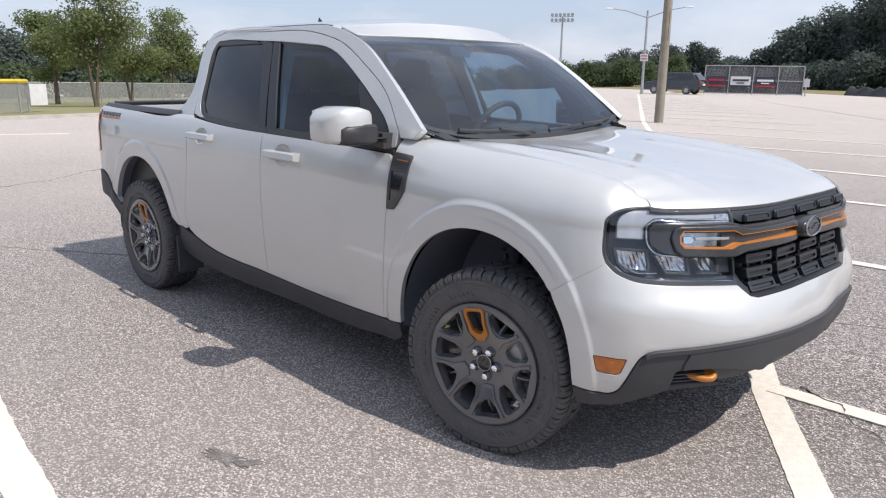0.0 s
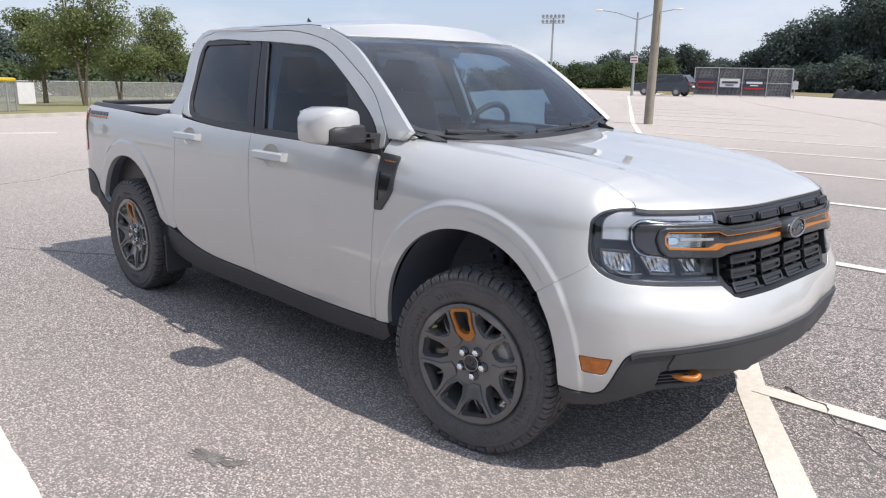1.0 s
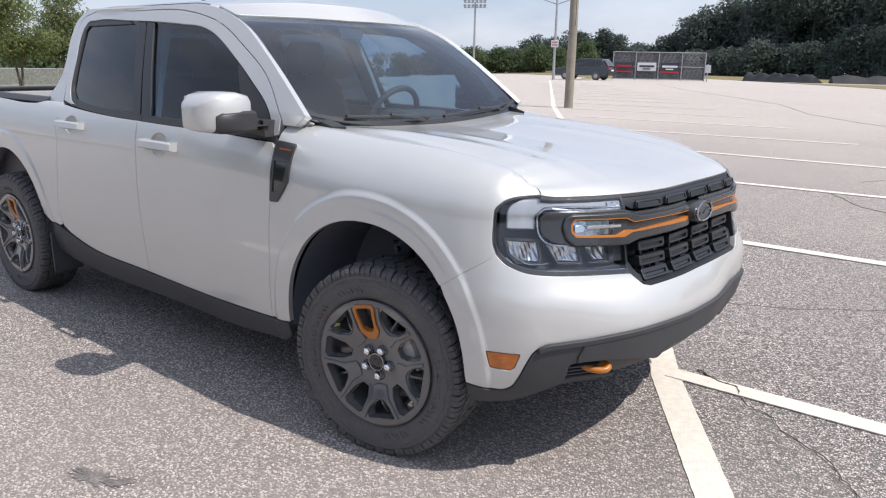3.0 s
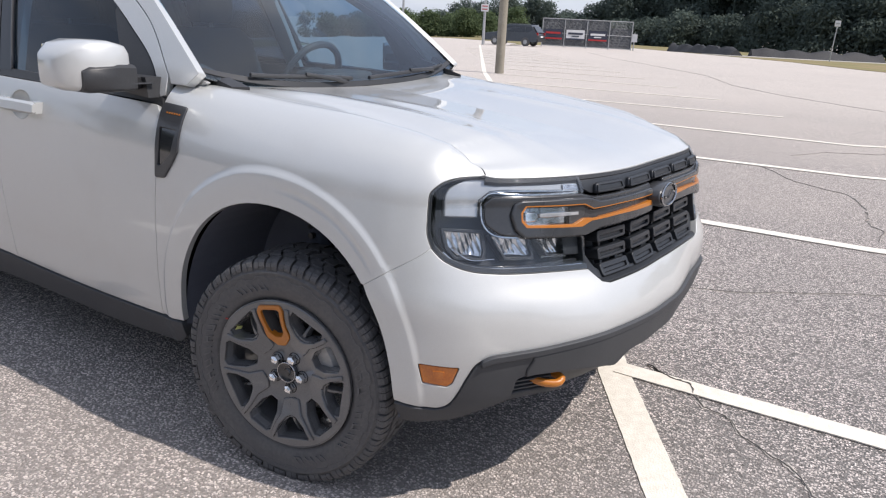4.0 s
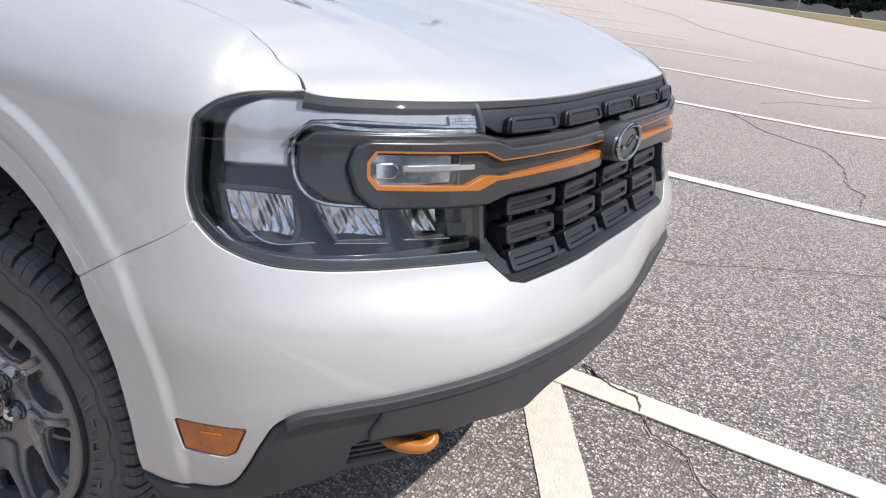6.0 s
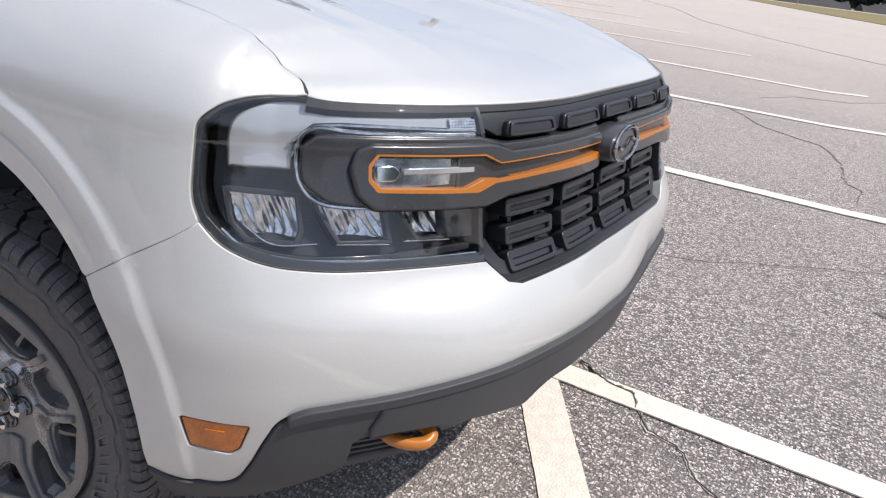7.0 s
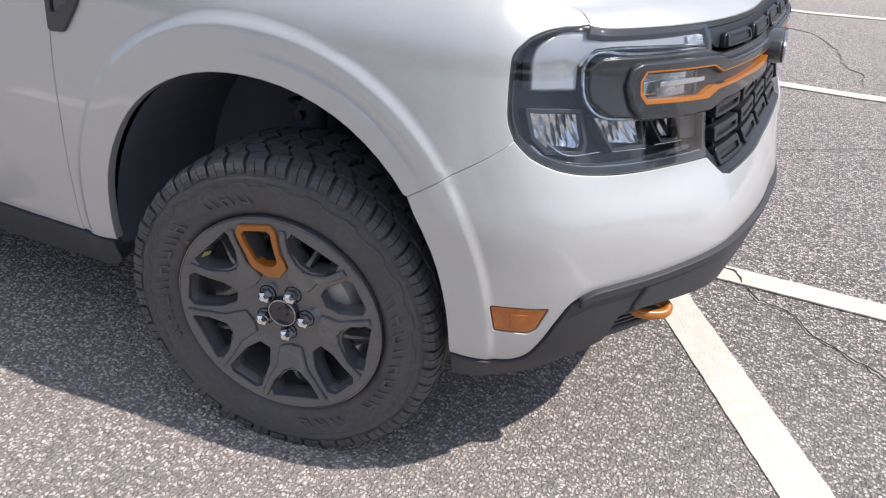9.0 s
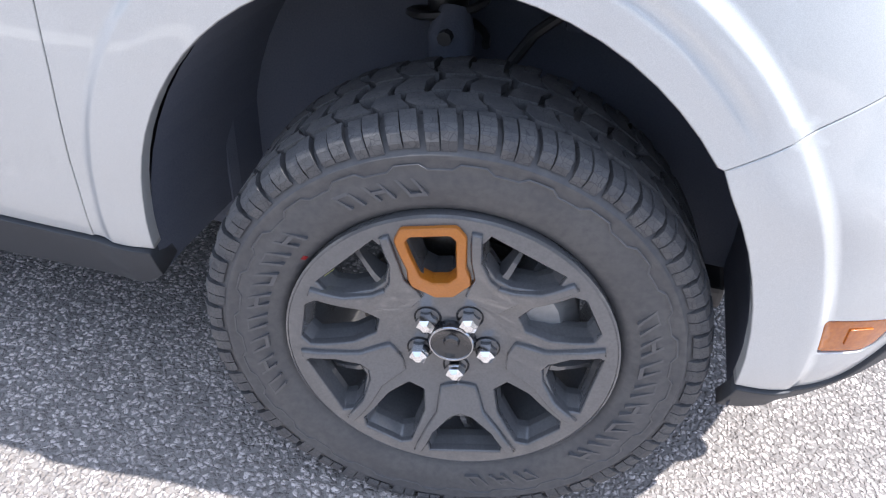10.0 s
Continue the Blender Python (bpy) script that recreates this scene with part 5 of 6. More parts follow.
def tread():
    """Shoulder lugs that run down over the sidewall, and interlocking blocks between them."""
    bm = bmesh.new()
    n = 48
    w = 2 * math.pi / n
    for i in range(n):
        a0 = w * i
        foot = .338 if i % 2 else .343
        for sg in (-1, 1):
            off = 0 if sg < 0 else .5 * w
            lug = [(foot, sg * .1165), (.353, sg * .1180), (.3645, sg * .1140), (.3710, sg * .1045), (.3745, sg * .088), (.3750, sg * .074), (.354, sg * .074), (.346, sg * .100)]
            slab_round(bm, lug if sg > 0 else lug[::-1], a0 + off + .07 * w, a0 + off + .50 * w, -sg * .5)
            low = [(r - (.0022 if r > .35 else 0), y) for r, y in lug]
            slab_round(bm, low if sg > 0 else low[::-1], a0 + off + .54 * w, a0 + off + .90 * w, -sg * .5)
        for y0, y1, off, lean in ((-.069, -.029, .25, .40), (-.022, .022, .0, -.45), (.029, .069, .75, .40)):
            a = a0 + off * w
            k = lean * w * (1 if i % 2 else .6)
            ym = (y0 + y1) / 2
            top_block(bm, [(a, y0), (a + .80 * w, y0), (a + .95 * w + k * .5, ym - .004), (a + .78 * w + k, y1), (a + .10 * w + k, y1), (a + .16 * w + k * .5, ym + .004)], .354, .3765)
    return bm


def side_marks(spans):
    """Moulded marks on the sidewall: raised slanting strokes, three to a mark."""
    out = []
    for a0, count, size, pitch in spans:
        for i in range(count):
            bm = bmesh.new()
            r0, r1 = .290 - size / 2, .290 + size / 2
            for off, wide, lo, hi in ((-.26, .05, 0, 1), (.20, .05, 0, 1), (-.03, .22, (.82, .42, .0)[i % 3], (1, .60, .18)[i % 3])):
                a, h = radians(a0 - (i + off) * pitch), radians(pitch * wide)
                p0, p1 = r0 + (r1 - r0) * lo, r0 + (r1 - r0) * hi
                vs = [bm.verts.new((r * math.cos(a + d + (r - r0) * 2.0), y + (.0010 if r > .30 else 0), r * math.sin(a + d + (r - r0) * 2.0))) for y in (-.1206, -.112) for r, d in ((p0, -h), (p1, -h), (p1, h), (p0, h))]
                for q in ((3, 2, 1, 0), (4, 5, 6, 7), (0, 1, 5, 4), (1, 2, 6, 5), (2, 3, 7, 6), (3, 0, 4, 7)):
                    bm.faces.new([vs[j] for j in q])
            out.append(bm)
    return out


def road_wheel():
    """A wheel in its own frame, its axle along y, the outside towards -y."""
    w = new("road_wheel")
    w["label"] = "carbon-grey alloy wheel with one orange-framed spoke and a chunky all-terrain tyre"
    tyre = w
    part("tyre", lathe(TYRE, 128, closed=True), RUBBER, w, "black all-terrain tyre", True)
    part("tread", tread(), TREAD, tyre)
    for bar in side_marks([(190, 8, .034, 8.6), (108, 3, .026, 8.6), (10, 8, .034, 8.6), (-72, 3, .026, 8.6)]):
        part("moulded_mark", bar, LETTER, tyre)
    ring = [(.3215 - .0075 * (i // 4 % 2), 2 * math.pi * i / 192) for i in range(193)]
    part("stepped_line", tube([(r * math.cos(a), -.1192, r * math.sin(a)) for r, a in ring], .0016, 5), LETTER, tyre)
    for loop in openings:
        part("spoke_wall", reveal(loop), RIM, w)
    part("orange_wall", reveal(ow, .985, .006), ORANGE, w)
    part("spoke_wall", reveal([(u * .992, .163 + (v - .163) * .99) for u, v in ow], .86, .040), RIM, w)
    rim = w
    make("rim", ([v + np.array([0, -.083, 0]) for v in face_data[0]], face_data[1], face_data[2]), RIM, w, "carbon-grey painted alloy rim")
    for ridge_one in ridge_data:
        make("spoke_facet", ([v + np.array([0, -.083, 0]) for v in ridge_one[0]], ridge_one[1], ridge_one[2]), RIM, w)
    for k in range(5):
        c = 54 + 72 * k
        web = hull_shape([[(*pol(r, c + a)[:1], y, pol(r, c + a)[1]) for a, y in ((-f, -.066), (-f * .45, -.096 + q), (f * .45, -.096 + q), (f, -.066))] for r, f, q in ((.138, 5.0, 0.0), (.165, 3.2, .004), (.192, 2.2, .016), (.215, 2.6, .030))])
        part("spoke_web", web, RIM, w, "", True)
    make("orange_frame", ([v + np.array([0, -.083, 0]) for v in orange_data[0]], orange_data[1], orange_data[2]), ORANGE, rim, "burnt-orange frame round one opening")
    part("barrel", lathe([(.2465, -.098), (.2460, -.1150), (.2430, -.1165), (.2412, -.112), (.240, -.092), (.228, -.070), (.217, -.05), (.210, 0), (.214, .09), (.218, .09), (.232, .0), (.242, -.08)], 72, closed=True), RIM, rim, "", True)
    part("centre_cap", lathe([(.001, -.090), (.010, -.0915), (.013, -.0875), (.026, -.0885), (.030, -.0920), (.0345, -.0925), (.037, -.088), (.0375, -.07)], 36), GLOSSBLACK, rim, "", True)
    part("cap_ring", tube([(.0325 * math.cos(a), -.0926, .0325 * math.sin(a)) for a in (2 * math.pi * i / 32 for i in range(33))], .0019, 6), DARKCHROME, rim, "", True)
    for k in range(5):
        x, z = pol(.054, 54 + 72 * k)
        nut = lathe([(.0158, -.066), (.0158, -.094), (.0138, -.104), (.007, -.1085), (.0004, -.109)], 6)
        bmesh.ops.translate(nut, verts=nut.verts, vec=(x, 0, z))
        n = part("lug_nut", nut, CHROME, rim, "chrome lug nut")
        sock = lathe([(.0215, -.0805), (.0200, -.0845), (.0185, -.0835), (.0150, -.074)], 20)
        bmesh.ops.translate(sock, verts=sock.verts, vec=(x, 0, z))
        part("nut_seat", sock, GLOSSBLACK, rim, "", True)
    part("brake_disc", lathe([(.03, -.02), (.15, -.02), (.152, -.015), (.152, .005), (.15, .01), (.03, .01)], 48), STEEL, w, "", True)
    part("hub_carrier", lathe([(.001, -.075), (.06, -.075), (.065, -.03), (.07, .06), (.001, .06)], 32), TRIM, w, "", True)
    cal = hull_shape([[(r * math.cos(radians(a)), y, r * math.sin(radians(a))) for r, y in ((.105, -.066), (.165, -.070), (.190, -.045), (.192, .05), (.11, .05))] for a in (-12, 0, 15, 30, 42)])
    c = part("brake_caliper", cal, GALV, w, "", True)
    return w


wheel = road_wheel()
wheel.parent = truck
STEER, SPIN = 9.0, 10.0
wheel.matrix_basis = Matrix.Translation((-.007, -.792, AXLE)) @ Matrix.Rotation(radians(STEER), 4, "Z") @ Matrix.Rotation(radians(-SPIN), 4, "Y")
part("sticker", hull_shape([[(r * math.cos(radians(a)), y, r * math.sin(radians(a))) for r, y in ((.2165, -.099), (.2090, -.082), (.2075, -.0815), (.2150, -.0985))] for a in (136, 141)]), LABEL, wheel)
part("paint_dot", hull_shape([[(r * math.cos(radians(a)), y, r * math.sin(radians(a))) for r, y in ((.2515, -.1045), (.2585, -.1085), (.2585, -.1112), (.2515, -.1070))] for a in (135.2, 136.8)]), RED, wheel)
copy_a = copy_thing(wheel, Matrix.Translation((-3.076, -.782, AXLE)) @ Matrix.Rotation(radians(8), 4, "Y"))
copy_b = copy_thing(wheel, Matrix.Translation((0, .782, AXLE)) @ Matrix.Rotation(radians(180 + STEER), 4, "Z") @ Matrix.Rotation(radians(35), 4, "Y"))
copy_c = copy_thing(wheel, Matrix.Translation((-3.076, .782, AXLE)) @ Matrix.Rotation(radians(180), 4, "Z") @ Matrix.Rotation(radians(80), 4, "Y"))

# ---- the lot ----
def ground_z(x, y):
    """Level round the truck; beyond that the lot falls gently, more so towards the ball field."""
    d = math.hypot(x, y)
    k = .008 + .026 * smooth(.45, .9, -x / max(d, 1e-6))
    e = max(0.0, d - 20)
    return -k * e * e / (e + 6) if d < 400 else -k * 370


def on_ground(x, y, up=0.0):
    return (x, y, ground_z(x, y) + up)


def sheet(name, rings, spokes, mat, label):
    bm = bmesh.new()
    mid = bm.verts.new((0, 0, 0))
    rows = []
    for r in rings:
        rows.append([bm.verts.new(on_ground(r * math.cos(a), r * math.sin(a))) for a in (2 * math.pi * i / spokes for i in range(spokes))])
    for i in range(spokes):
        bm.faces.new((mid, rows[0][i], rows[0][(i + 1) % spokes]))
    for a, b in zip(rows, rows[1:]):
        for i in range(spokes):
            bm.faces.new((a[i], b[i], b[(i + 1) % spokes], a[(i + 1) % spokes]))
    return tagged(part(name, bm, mat, None, "", True), label, "ground", kind="structure")


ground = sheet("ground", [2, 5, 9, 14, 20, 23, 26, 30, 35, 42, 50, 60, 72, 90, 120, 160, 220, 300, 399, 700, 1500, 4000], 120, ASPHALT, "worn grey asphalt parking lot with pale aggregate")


def field(name, outline, mat, label, category, up=.012, step=4.0):
    """A stretch of other ground laid over the lot."""
    data = patch(lambda x, y: np.array(on_ground(x, y, up)), [outline], step=step, thick=.06, gap=0, edge=.004)
    return tagged(make(name, data, mat), label, category, kind="structure")


field("grass_verge", [(-21.0, 2.0), (-21.6, 5.7), (-23.2, 13.0), (-26, 22), (-34, 36), (-60, 60), (-140, 80), (-160, -60), (-60, -50), (-24, -26), (-21.2, -8)], GRASS, "mown grass verge with dry patches by the lot", "grass", .02)
field("grass_bank", [(-29.5, 86), (-26.0, 82.5), (-13.7, 68.3), (-8.0, 61.0), (-2.4, 50.4), (8, 36), (40, 24), (120, 60), (60, 160), (-60, 190), (-120, 150), (-60, 96), (-36, 70), (-33.4, 63.2)], DRYGRASS, "dry grass and clay bank beyond the lot", "grass", .03)
road_r = field("side_road", [(-14.5, 70.2), (-9.0, 72.5), (0, 80), (40, 96), (40, 104), (-2, 87), (-12, 78), (-17.5, 72.4)], CONCRETE, "pale concrete side road", "road", .06)


def ribbon(name, points, width, mat, label, category, off=.004, ragged=0.0, step=.05, kind="", thick=.003):
    """A thin worn strip laid along points on the ground."""
    rnd = random.Random(len(points) * 7 + int(points[0][0] * 100))
    bm = bmesh.new()
    rows = []
    pts = [Vector((*p[:2], 0)) for p in points]
    lens = [0.0]
    for a, b in zip(pts, pts[1:]):
        lens.append(lens[-1] + (b - a).length)
    n = max(2, int(lens[-1] / step))
    drift = 0.0
    for i in range(n + 1):
        d = lens[-1] * i / n
        k = min(max(j for j in range(len(lens)) if lens[j] <= d + 1e-9), len(pts) - 2)
        p = pts[k].lerp(pts[k + 1], (d - lens[k]) / (lens[k + 1] - lens[k]))
        t = (pts[k + 1] - pts[k]).normalized()
        s = Vector((-t.y, t.x, 0))
        if width < .05:
            drift = drift * .82 + rnd.uniform(-1, 1) * ragged
            p = p + s * (drift + ragged * .6 * rnd.uniform(-1, 1)) + t * rnd.uniform(-.3, .3) * step
            half = width / 2 * rnd.choice((.25, .6, 1.0, 1.5))
            a, b = p + s * half * rnd.uniform(.4, 1.4), p - s * half * rnd.uniform(.4, 1.4)
        else:
            p = p + s * ragged * .12 * rnd.uniform(-1, 1)
            a, b = p + s * (width / 2 + ragged * rnd.uniform(-1, 1)), p - s * (width / 2 + ragged * rnd.uniform(-1, 1))
        rows.append([bm.verts.new(on_ground(q.x, q.y, off - z)) for q, z in ((a, 0), (b, 0), (b, thick + .002), (a, thick + .002))])
    for a, b in zip(rows, rows[1:]):
        for i in range(4):
            bm.faces.new((a[i], a[(i + 1) % 4], b[(i + 1) % 4], b[i]))
    bm.faces.new(rows[0])
    bm.faces.new(rows[-1][::-1])
    return tagged(part(name, bm, mat), label, category, kind=kind)


# stall lines: a spine runs past the truck to the lamp post, the rest lie across it at even steps
GL = "painted stall lines"
SPINE = [(2.8, -3.1), (1.093, -.30), (.91, 0), (.62, .475), (-.93, 3.45), (-10.25, 18.1), (-32.4, 55.6)]
tagged(ribbon("stall_line", SPINE, .138, LINE, "worn white spine line running under the bumper", "road marking", ragged=.0014, step=.03), group=GL)
tagged(ribbon("stall_line", [(.60, .555), (1.622, .578), (7.4, .76)], .112, LINE, "white stall line crossed by a crack", "road marking", off=.0085, ragged=.0014, step=.03), group=GL)
LINES = [((-.95, 3.50), (.09, 3.53), (1.35, 3.57), (1.68, 3.62), (5.2, 3.85)), ((-2.65, 6.5), (-.92, 6.71), (1.03, 6.88), (1.7, 7.1), (3.2, 7.4)), ((-4.4, 9.4), (-2.1, 9.58), (.76, 9.71), (1.28, 10.03))]
LINES += [((-5.9 - 1.8 * k, 12.2 + 2.72 * k), (-.70 - 1.8 * k, 12.95 + 2.72 * k)) for k in range(12)]
for pts in LINES:
    tagged(ribbon("stall_line", pts, .125, LINE, "faded white stall line on asphalt", "road marking", ragged=.002, step=.08, off=.0095), group=GL)
tagged(ribbon("stall_line", [(-2.6, -2.13), (-1.33, -2.265), (-.60, -2.32), (.6, -2.42)], .145, LINE, "white stall line beside the truck", "road marking", ragged=.004), group=GL)
for pts in (((-16.9, .2), (-15.6, 2.85)), ((-12.5, 9.5), (-16, 6.6)), ((-15.5, 12.5), (-18.6, 9.4))):
    tagged(ribbon("stall_line", pts, .12, LINE, "faded white stall line near the verge", "road marking", ragged=.003), group=GL)
kerb = [(-21.0, -26), (-21.0, -8), (-20.9, 2.0), (-21.5, 5.7), (-23.1, 13.0), (-25.9, 22), (-33.9, 36), (-59, 60)]
ribbon("kerb", kerb, .18, CONCRETE, "low concrete kerb along the verge", "kerb", off=.10, thick=.12, step=.5, kind="structure")

# cracks and stains
CK = "cracks in the asphalt"
for pts, w, r in (([(.70, .665), (.826, .606), (.913, .584), (.945, .516), (1.0, .428), (1.117, .392), (1.148, .342), (1.213, .272), (1.378, .179), (1.444, .08), (1.54, -.045), (1.70, -.20)], .009, .006),
                  ([(.30, 1.76), (.62, 1.88), (.861, 1.983), (1.0, 2.12), (1.211, 2.289), (1.65, 2.585), (2.4, 2.95)], .006, .004),
                  ([(.074, 6.74), (.34, 6.3), (.532, 6.01), (1.05, 5.68), (1.25, 5.1), (1.318, 4.49), (1.45, 4.2), (1.43, 3.9)], .006, .010),
                  ([(-5.6, -1.35), (-4.985, -1.307), (-4.578, -1.044), (-4.1, -.70), (-3.6, -.2)], .010, .008), ([(-8.1, -1.1), (-8.415, -.407), (-8.587, .233), (-9.258, 1.019), (-9.6, 2.2)], .025, .012),
                  ([(4.0, 14.0), (2.2, 15.35), (.31, 16.89), (-1.7, 18.9), (-3.4, 21.2), (-5.6, 26.6), (-14.5, 40.3), (-21, 52)], .034, .014), ([(2.6, 4.2), (2.2, 5.1), (2.6, 6.2), (2.1, 7.3)], .006, .008),
                  ([(.2, 7.9), (.5, 8.6), (1.1, 9.0), (1.5, 9.7)], .007, .008)):
    if w < .03:
        ribbon("crack_edge", pts, w * 2.2, GRIT, "pale crumbled edge of a crack", "crack", off=.0035, ragged=r, step=.018)
    w *= .55
    tagged(ribbon("crack", pts, w, CRACK, "ragged crack filled with grit", "crack", off=.0065 if w < .017 else .006, ragged=r, step=.018 if w < .017 else .1), group=CK)
ribbon("crack", [(.70, .665), (.826, .606), (.913, .584), (.945, .516)], .006, CRACK, "ragged crack across a painted line", "crack", off=.0125, ragged=.006, step=.015)


def blot(x, y, rx, ry, turn, seed):
    rnd = random.Random(seed)
    out = []
    for i in range(44):
        a = 2 * math.pi * i / 44
        k = rnd.uniform(.35, 1.1)
        u, v = rx * k * math.cos(a), ry * k * math.sin(a)
        out.append((x + u * math.cos(turn) - v * math.sin(turn), y + u * math.sin(turn) + v * math.cos(turn)))
    data = patch(lambda p, q: np.array((p, q, .003 + .0002 * seed)), [out], step=.05, thick=.001, gap=0, edge=.001)
    return tagged(make("oil_stain", data, STAIN), "dark oil stain soaked into asphalt", "stain", "oil stains")


blot(-.62, -1.67, .14, .045, .25, 3)
blot(1.66, 1.99, .09, .05, .3, 5)
blot(-.52, -1.63, .05, .03, 1.0, 8)


# ---- poles, fence, car ----
def pole_wood():
    x, y = -9.63, 17.95
    p = thing("wooden_pole", "weathered round wooden pole with a small sign on top", "pole", (x, y, ground_z(x, y)))
    pts = [(0, 0, -.3), (0, 0, 1), (.005, 0, 2.4), (.0, .0, 3.95)]
    bm = tube(pts, [.138, .135, .130, .126], 24)
    part("shaft", bm, WOODPOLE, p, "", True)
    rnd = random.Random(4)
    for k in range(7):
        a, z = rnd.uniform(0, 6.28), rnd.uniform(.2, 3)
        part("split", tube([(.134 * math.cos(a), .134 * math.sin(a), z), (.1325 * math.cos(a + .02), .1325 * math.sin(a + .02), z + rnd.uniform(.4, .9))], .006, 5), BARK, p)
    part("sign_board", block(-.48, .48, -.03, .03, 3.70, 4.4, .01), WHITE, p).matrix_basis = pose(0, -.17, 0, 0, 0, -28)


pole_wood()


def street_lamp():
    x, y = -32.3, 56.0
    p = thing("street_lamp", "grey twin-arm street lamp with a small sign", "street lamp", pose(x, y, ground_z(x, y), 0, 0, 20))
    part("shaft", tube([(0, 0, -.2), (0, 0, 3), (0, 0, 7.0)], [.13, .11, .08], 12), GALV, p, "", True)
    for sg in (-1, 1):
        part("arm", tube([(0, 0, 6.4), (sg * .6, 0, 6.6), (sg * 1.8, 0, 7.0), (sg * 3.2, 0, 7.22)], [.05, .045, .04, .035], 8), GALV, p, "", True)
        head = hull_shape([[(sg * (3.0 + l), w * c, 7.20 + h * s) for c, s in ((1, 0), (.7, .7), (0, 1), (-.7, .7), (-1, 0), (-.6, -.6), (.6, -.6))] for l, w, h in ((0, .06, .05), (.15, .15, .10), (.5, .17, .11), (.75, .07, .05))])
        part("lamp_head", head, WHITE, p, "", True)
    part("notice", block(-.33, .33, -.16, -.13, 2.80, 3.40, .01), WHITE, p)
    part("notice_bar", block(-.25, .25, -.172, -.162, 3.2, 3.28), SIGNRED, p)
    part("notice_bar", block(-.25, .25, -.172, -.162, 2.95, 3.03), SIGNRED, p)


street_lamp()


def floodlight(x, y, h, w, turn):
    p = thing("floodlight_mast", "tall sports floodlight mast with two banks of lamps", "floodlight", pose(x, y, ground_z(x, y), 0, 0, turn), "floodlight masts")
    part("mast", tube([(0, 0, -.5), (0, 0, h)], [w * .06, w * .035], 8), GALV, p)
    for k, z in enumerate((h * .93, h)):
        part("crossbar", block(-w * .5, w * .5, -.05, .05, z - .05, z + .05), GALV, p)
        for i in range(6):
            c = -w * .45 + i * w * .18
            part("lamp", hull_shape([[(c + r * math.cos(a) * w, yy, z + w * .08 + r * math.sin(a) * w) for a in (math.pi / 4 * j for j in range(8))] for yy, r in ((-.25, .075), (.2, .03))]), GALV, p)


floodlight(-82, 112, 12.8, 4.2, 20)
floodlight(-113, 186, 8.6, 4.0, 20)


def fence():
    a, b = Vector((-29.9, 62.8)), Vector((-22.5, 66.4))
    p = thing("ball_field_fence", "tall chain-link fence with dark windscreen and three banners", "fence")
    d = (b - a) / 4
    h = 2.55
    for i in range(5):
        q = a + d * i
        z = ground_z(q.x, q.y)
        part("post", tube([(q.x, q.y, z - .2), (q.x, q.y, z + h)], .05, 8), GALV, p)
    for z0 in (.12, h * .5, h):
        part("rail", tube([(q.x, q.y, ground_z(q.x, q.y) + z0) for q in (a, a + d * 2, b)], .035, 6), GALV, p)
    n = Vector((d.y, -d.x)).normalized()
    for i in range(4):
        q0, q1 = a + d * i, a + d * (i + 1)
        bm = hull_shape([[(q.x + n.x * o, q.y + n.y * o, ground_z(q.x, q.y) + z) for q, o in ((q0, -.02), (q1, -.02), (q1, -.01), (q0, -.01))] for z in (.1, h * (.98 if i < 3 else .75))])
        part("windscreen_mesh", bm, SCREENMESH, p)
        # chain-link wires over it
        wires = bmesh.new()
        for k in range(18):
            for sg in (0, 1):
                f0 = k / 18
                f1 = min(max(f0 + (.28 if sg else -.28), 0), 1)
                u, v = q0.lerp(q1, f0), q0.lerp(q1, f1)
                tube([(u.x, u.y, ground_z(u.x, u.y) + .1), (v.x, v.y, ground_z(v.x, v.y) + .1 + (h - .1) * abs(f1 - f0) / .28)], .012, 3, wires)
        part("chain_link", wires, GALV, p)
    for i, (m, bar) in enumerate(((NAVY, SIGNRED), (WHITE, NAVY), (NAVY, WHITE))):
        q0, q1 = a + d * (i + .08), a + d * (i + .9)

        def slab(f0, f1, z0, z1, o):
            u, v = q0.lerp(q1, f0), q0.lerp(q1, f1)
            return hull_shape([[(q.x + n.x * k, q.y + n.y * k, ground_z(q.x, q.y) + z) for q, k in ((u, o), (v, o), (v, o + .02), (u, o + .02))] for z in (z0, z1)])
        bn = tagged(part("banner", slab(0, 1, .72, 1.62, .05), m), "printed vinyl banner tied to a fence", "banner", "fence banners")
        part("banner_bar", slab(.1, .9, 1.2, 1.38, .075), bar, bn)
        part("banner_bar", slab(.3, .7, 1.0, 1.1, .075), bar if i else NAVY, bn)
        part("banner_bar", slab(0, 1, .72, .86, .075), SIGNRED if i == 2 else bar, bn)
    q = b + d * .12
    part("gate_post", tube([(q.x, q.y, ground_z(q.x, q.y) - .2), (q.x, q.y, ground_z(q.x, q.y) + 1.6)], .06, 8), GALV, p)
    part("gate_notice", block(q.x - .3, q.x + .3, q.y - .10, q.y - .07, ground_z(q.x, q.y) + .8, ground_z(q.x, q.y) + 1.5), WHITE, p)


SCREENMESH = surface("dark_windscreen_mesh", (.060, .066, .075), (.09, .096, .105), rough=.9, fine=4)
fence()


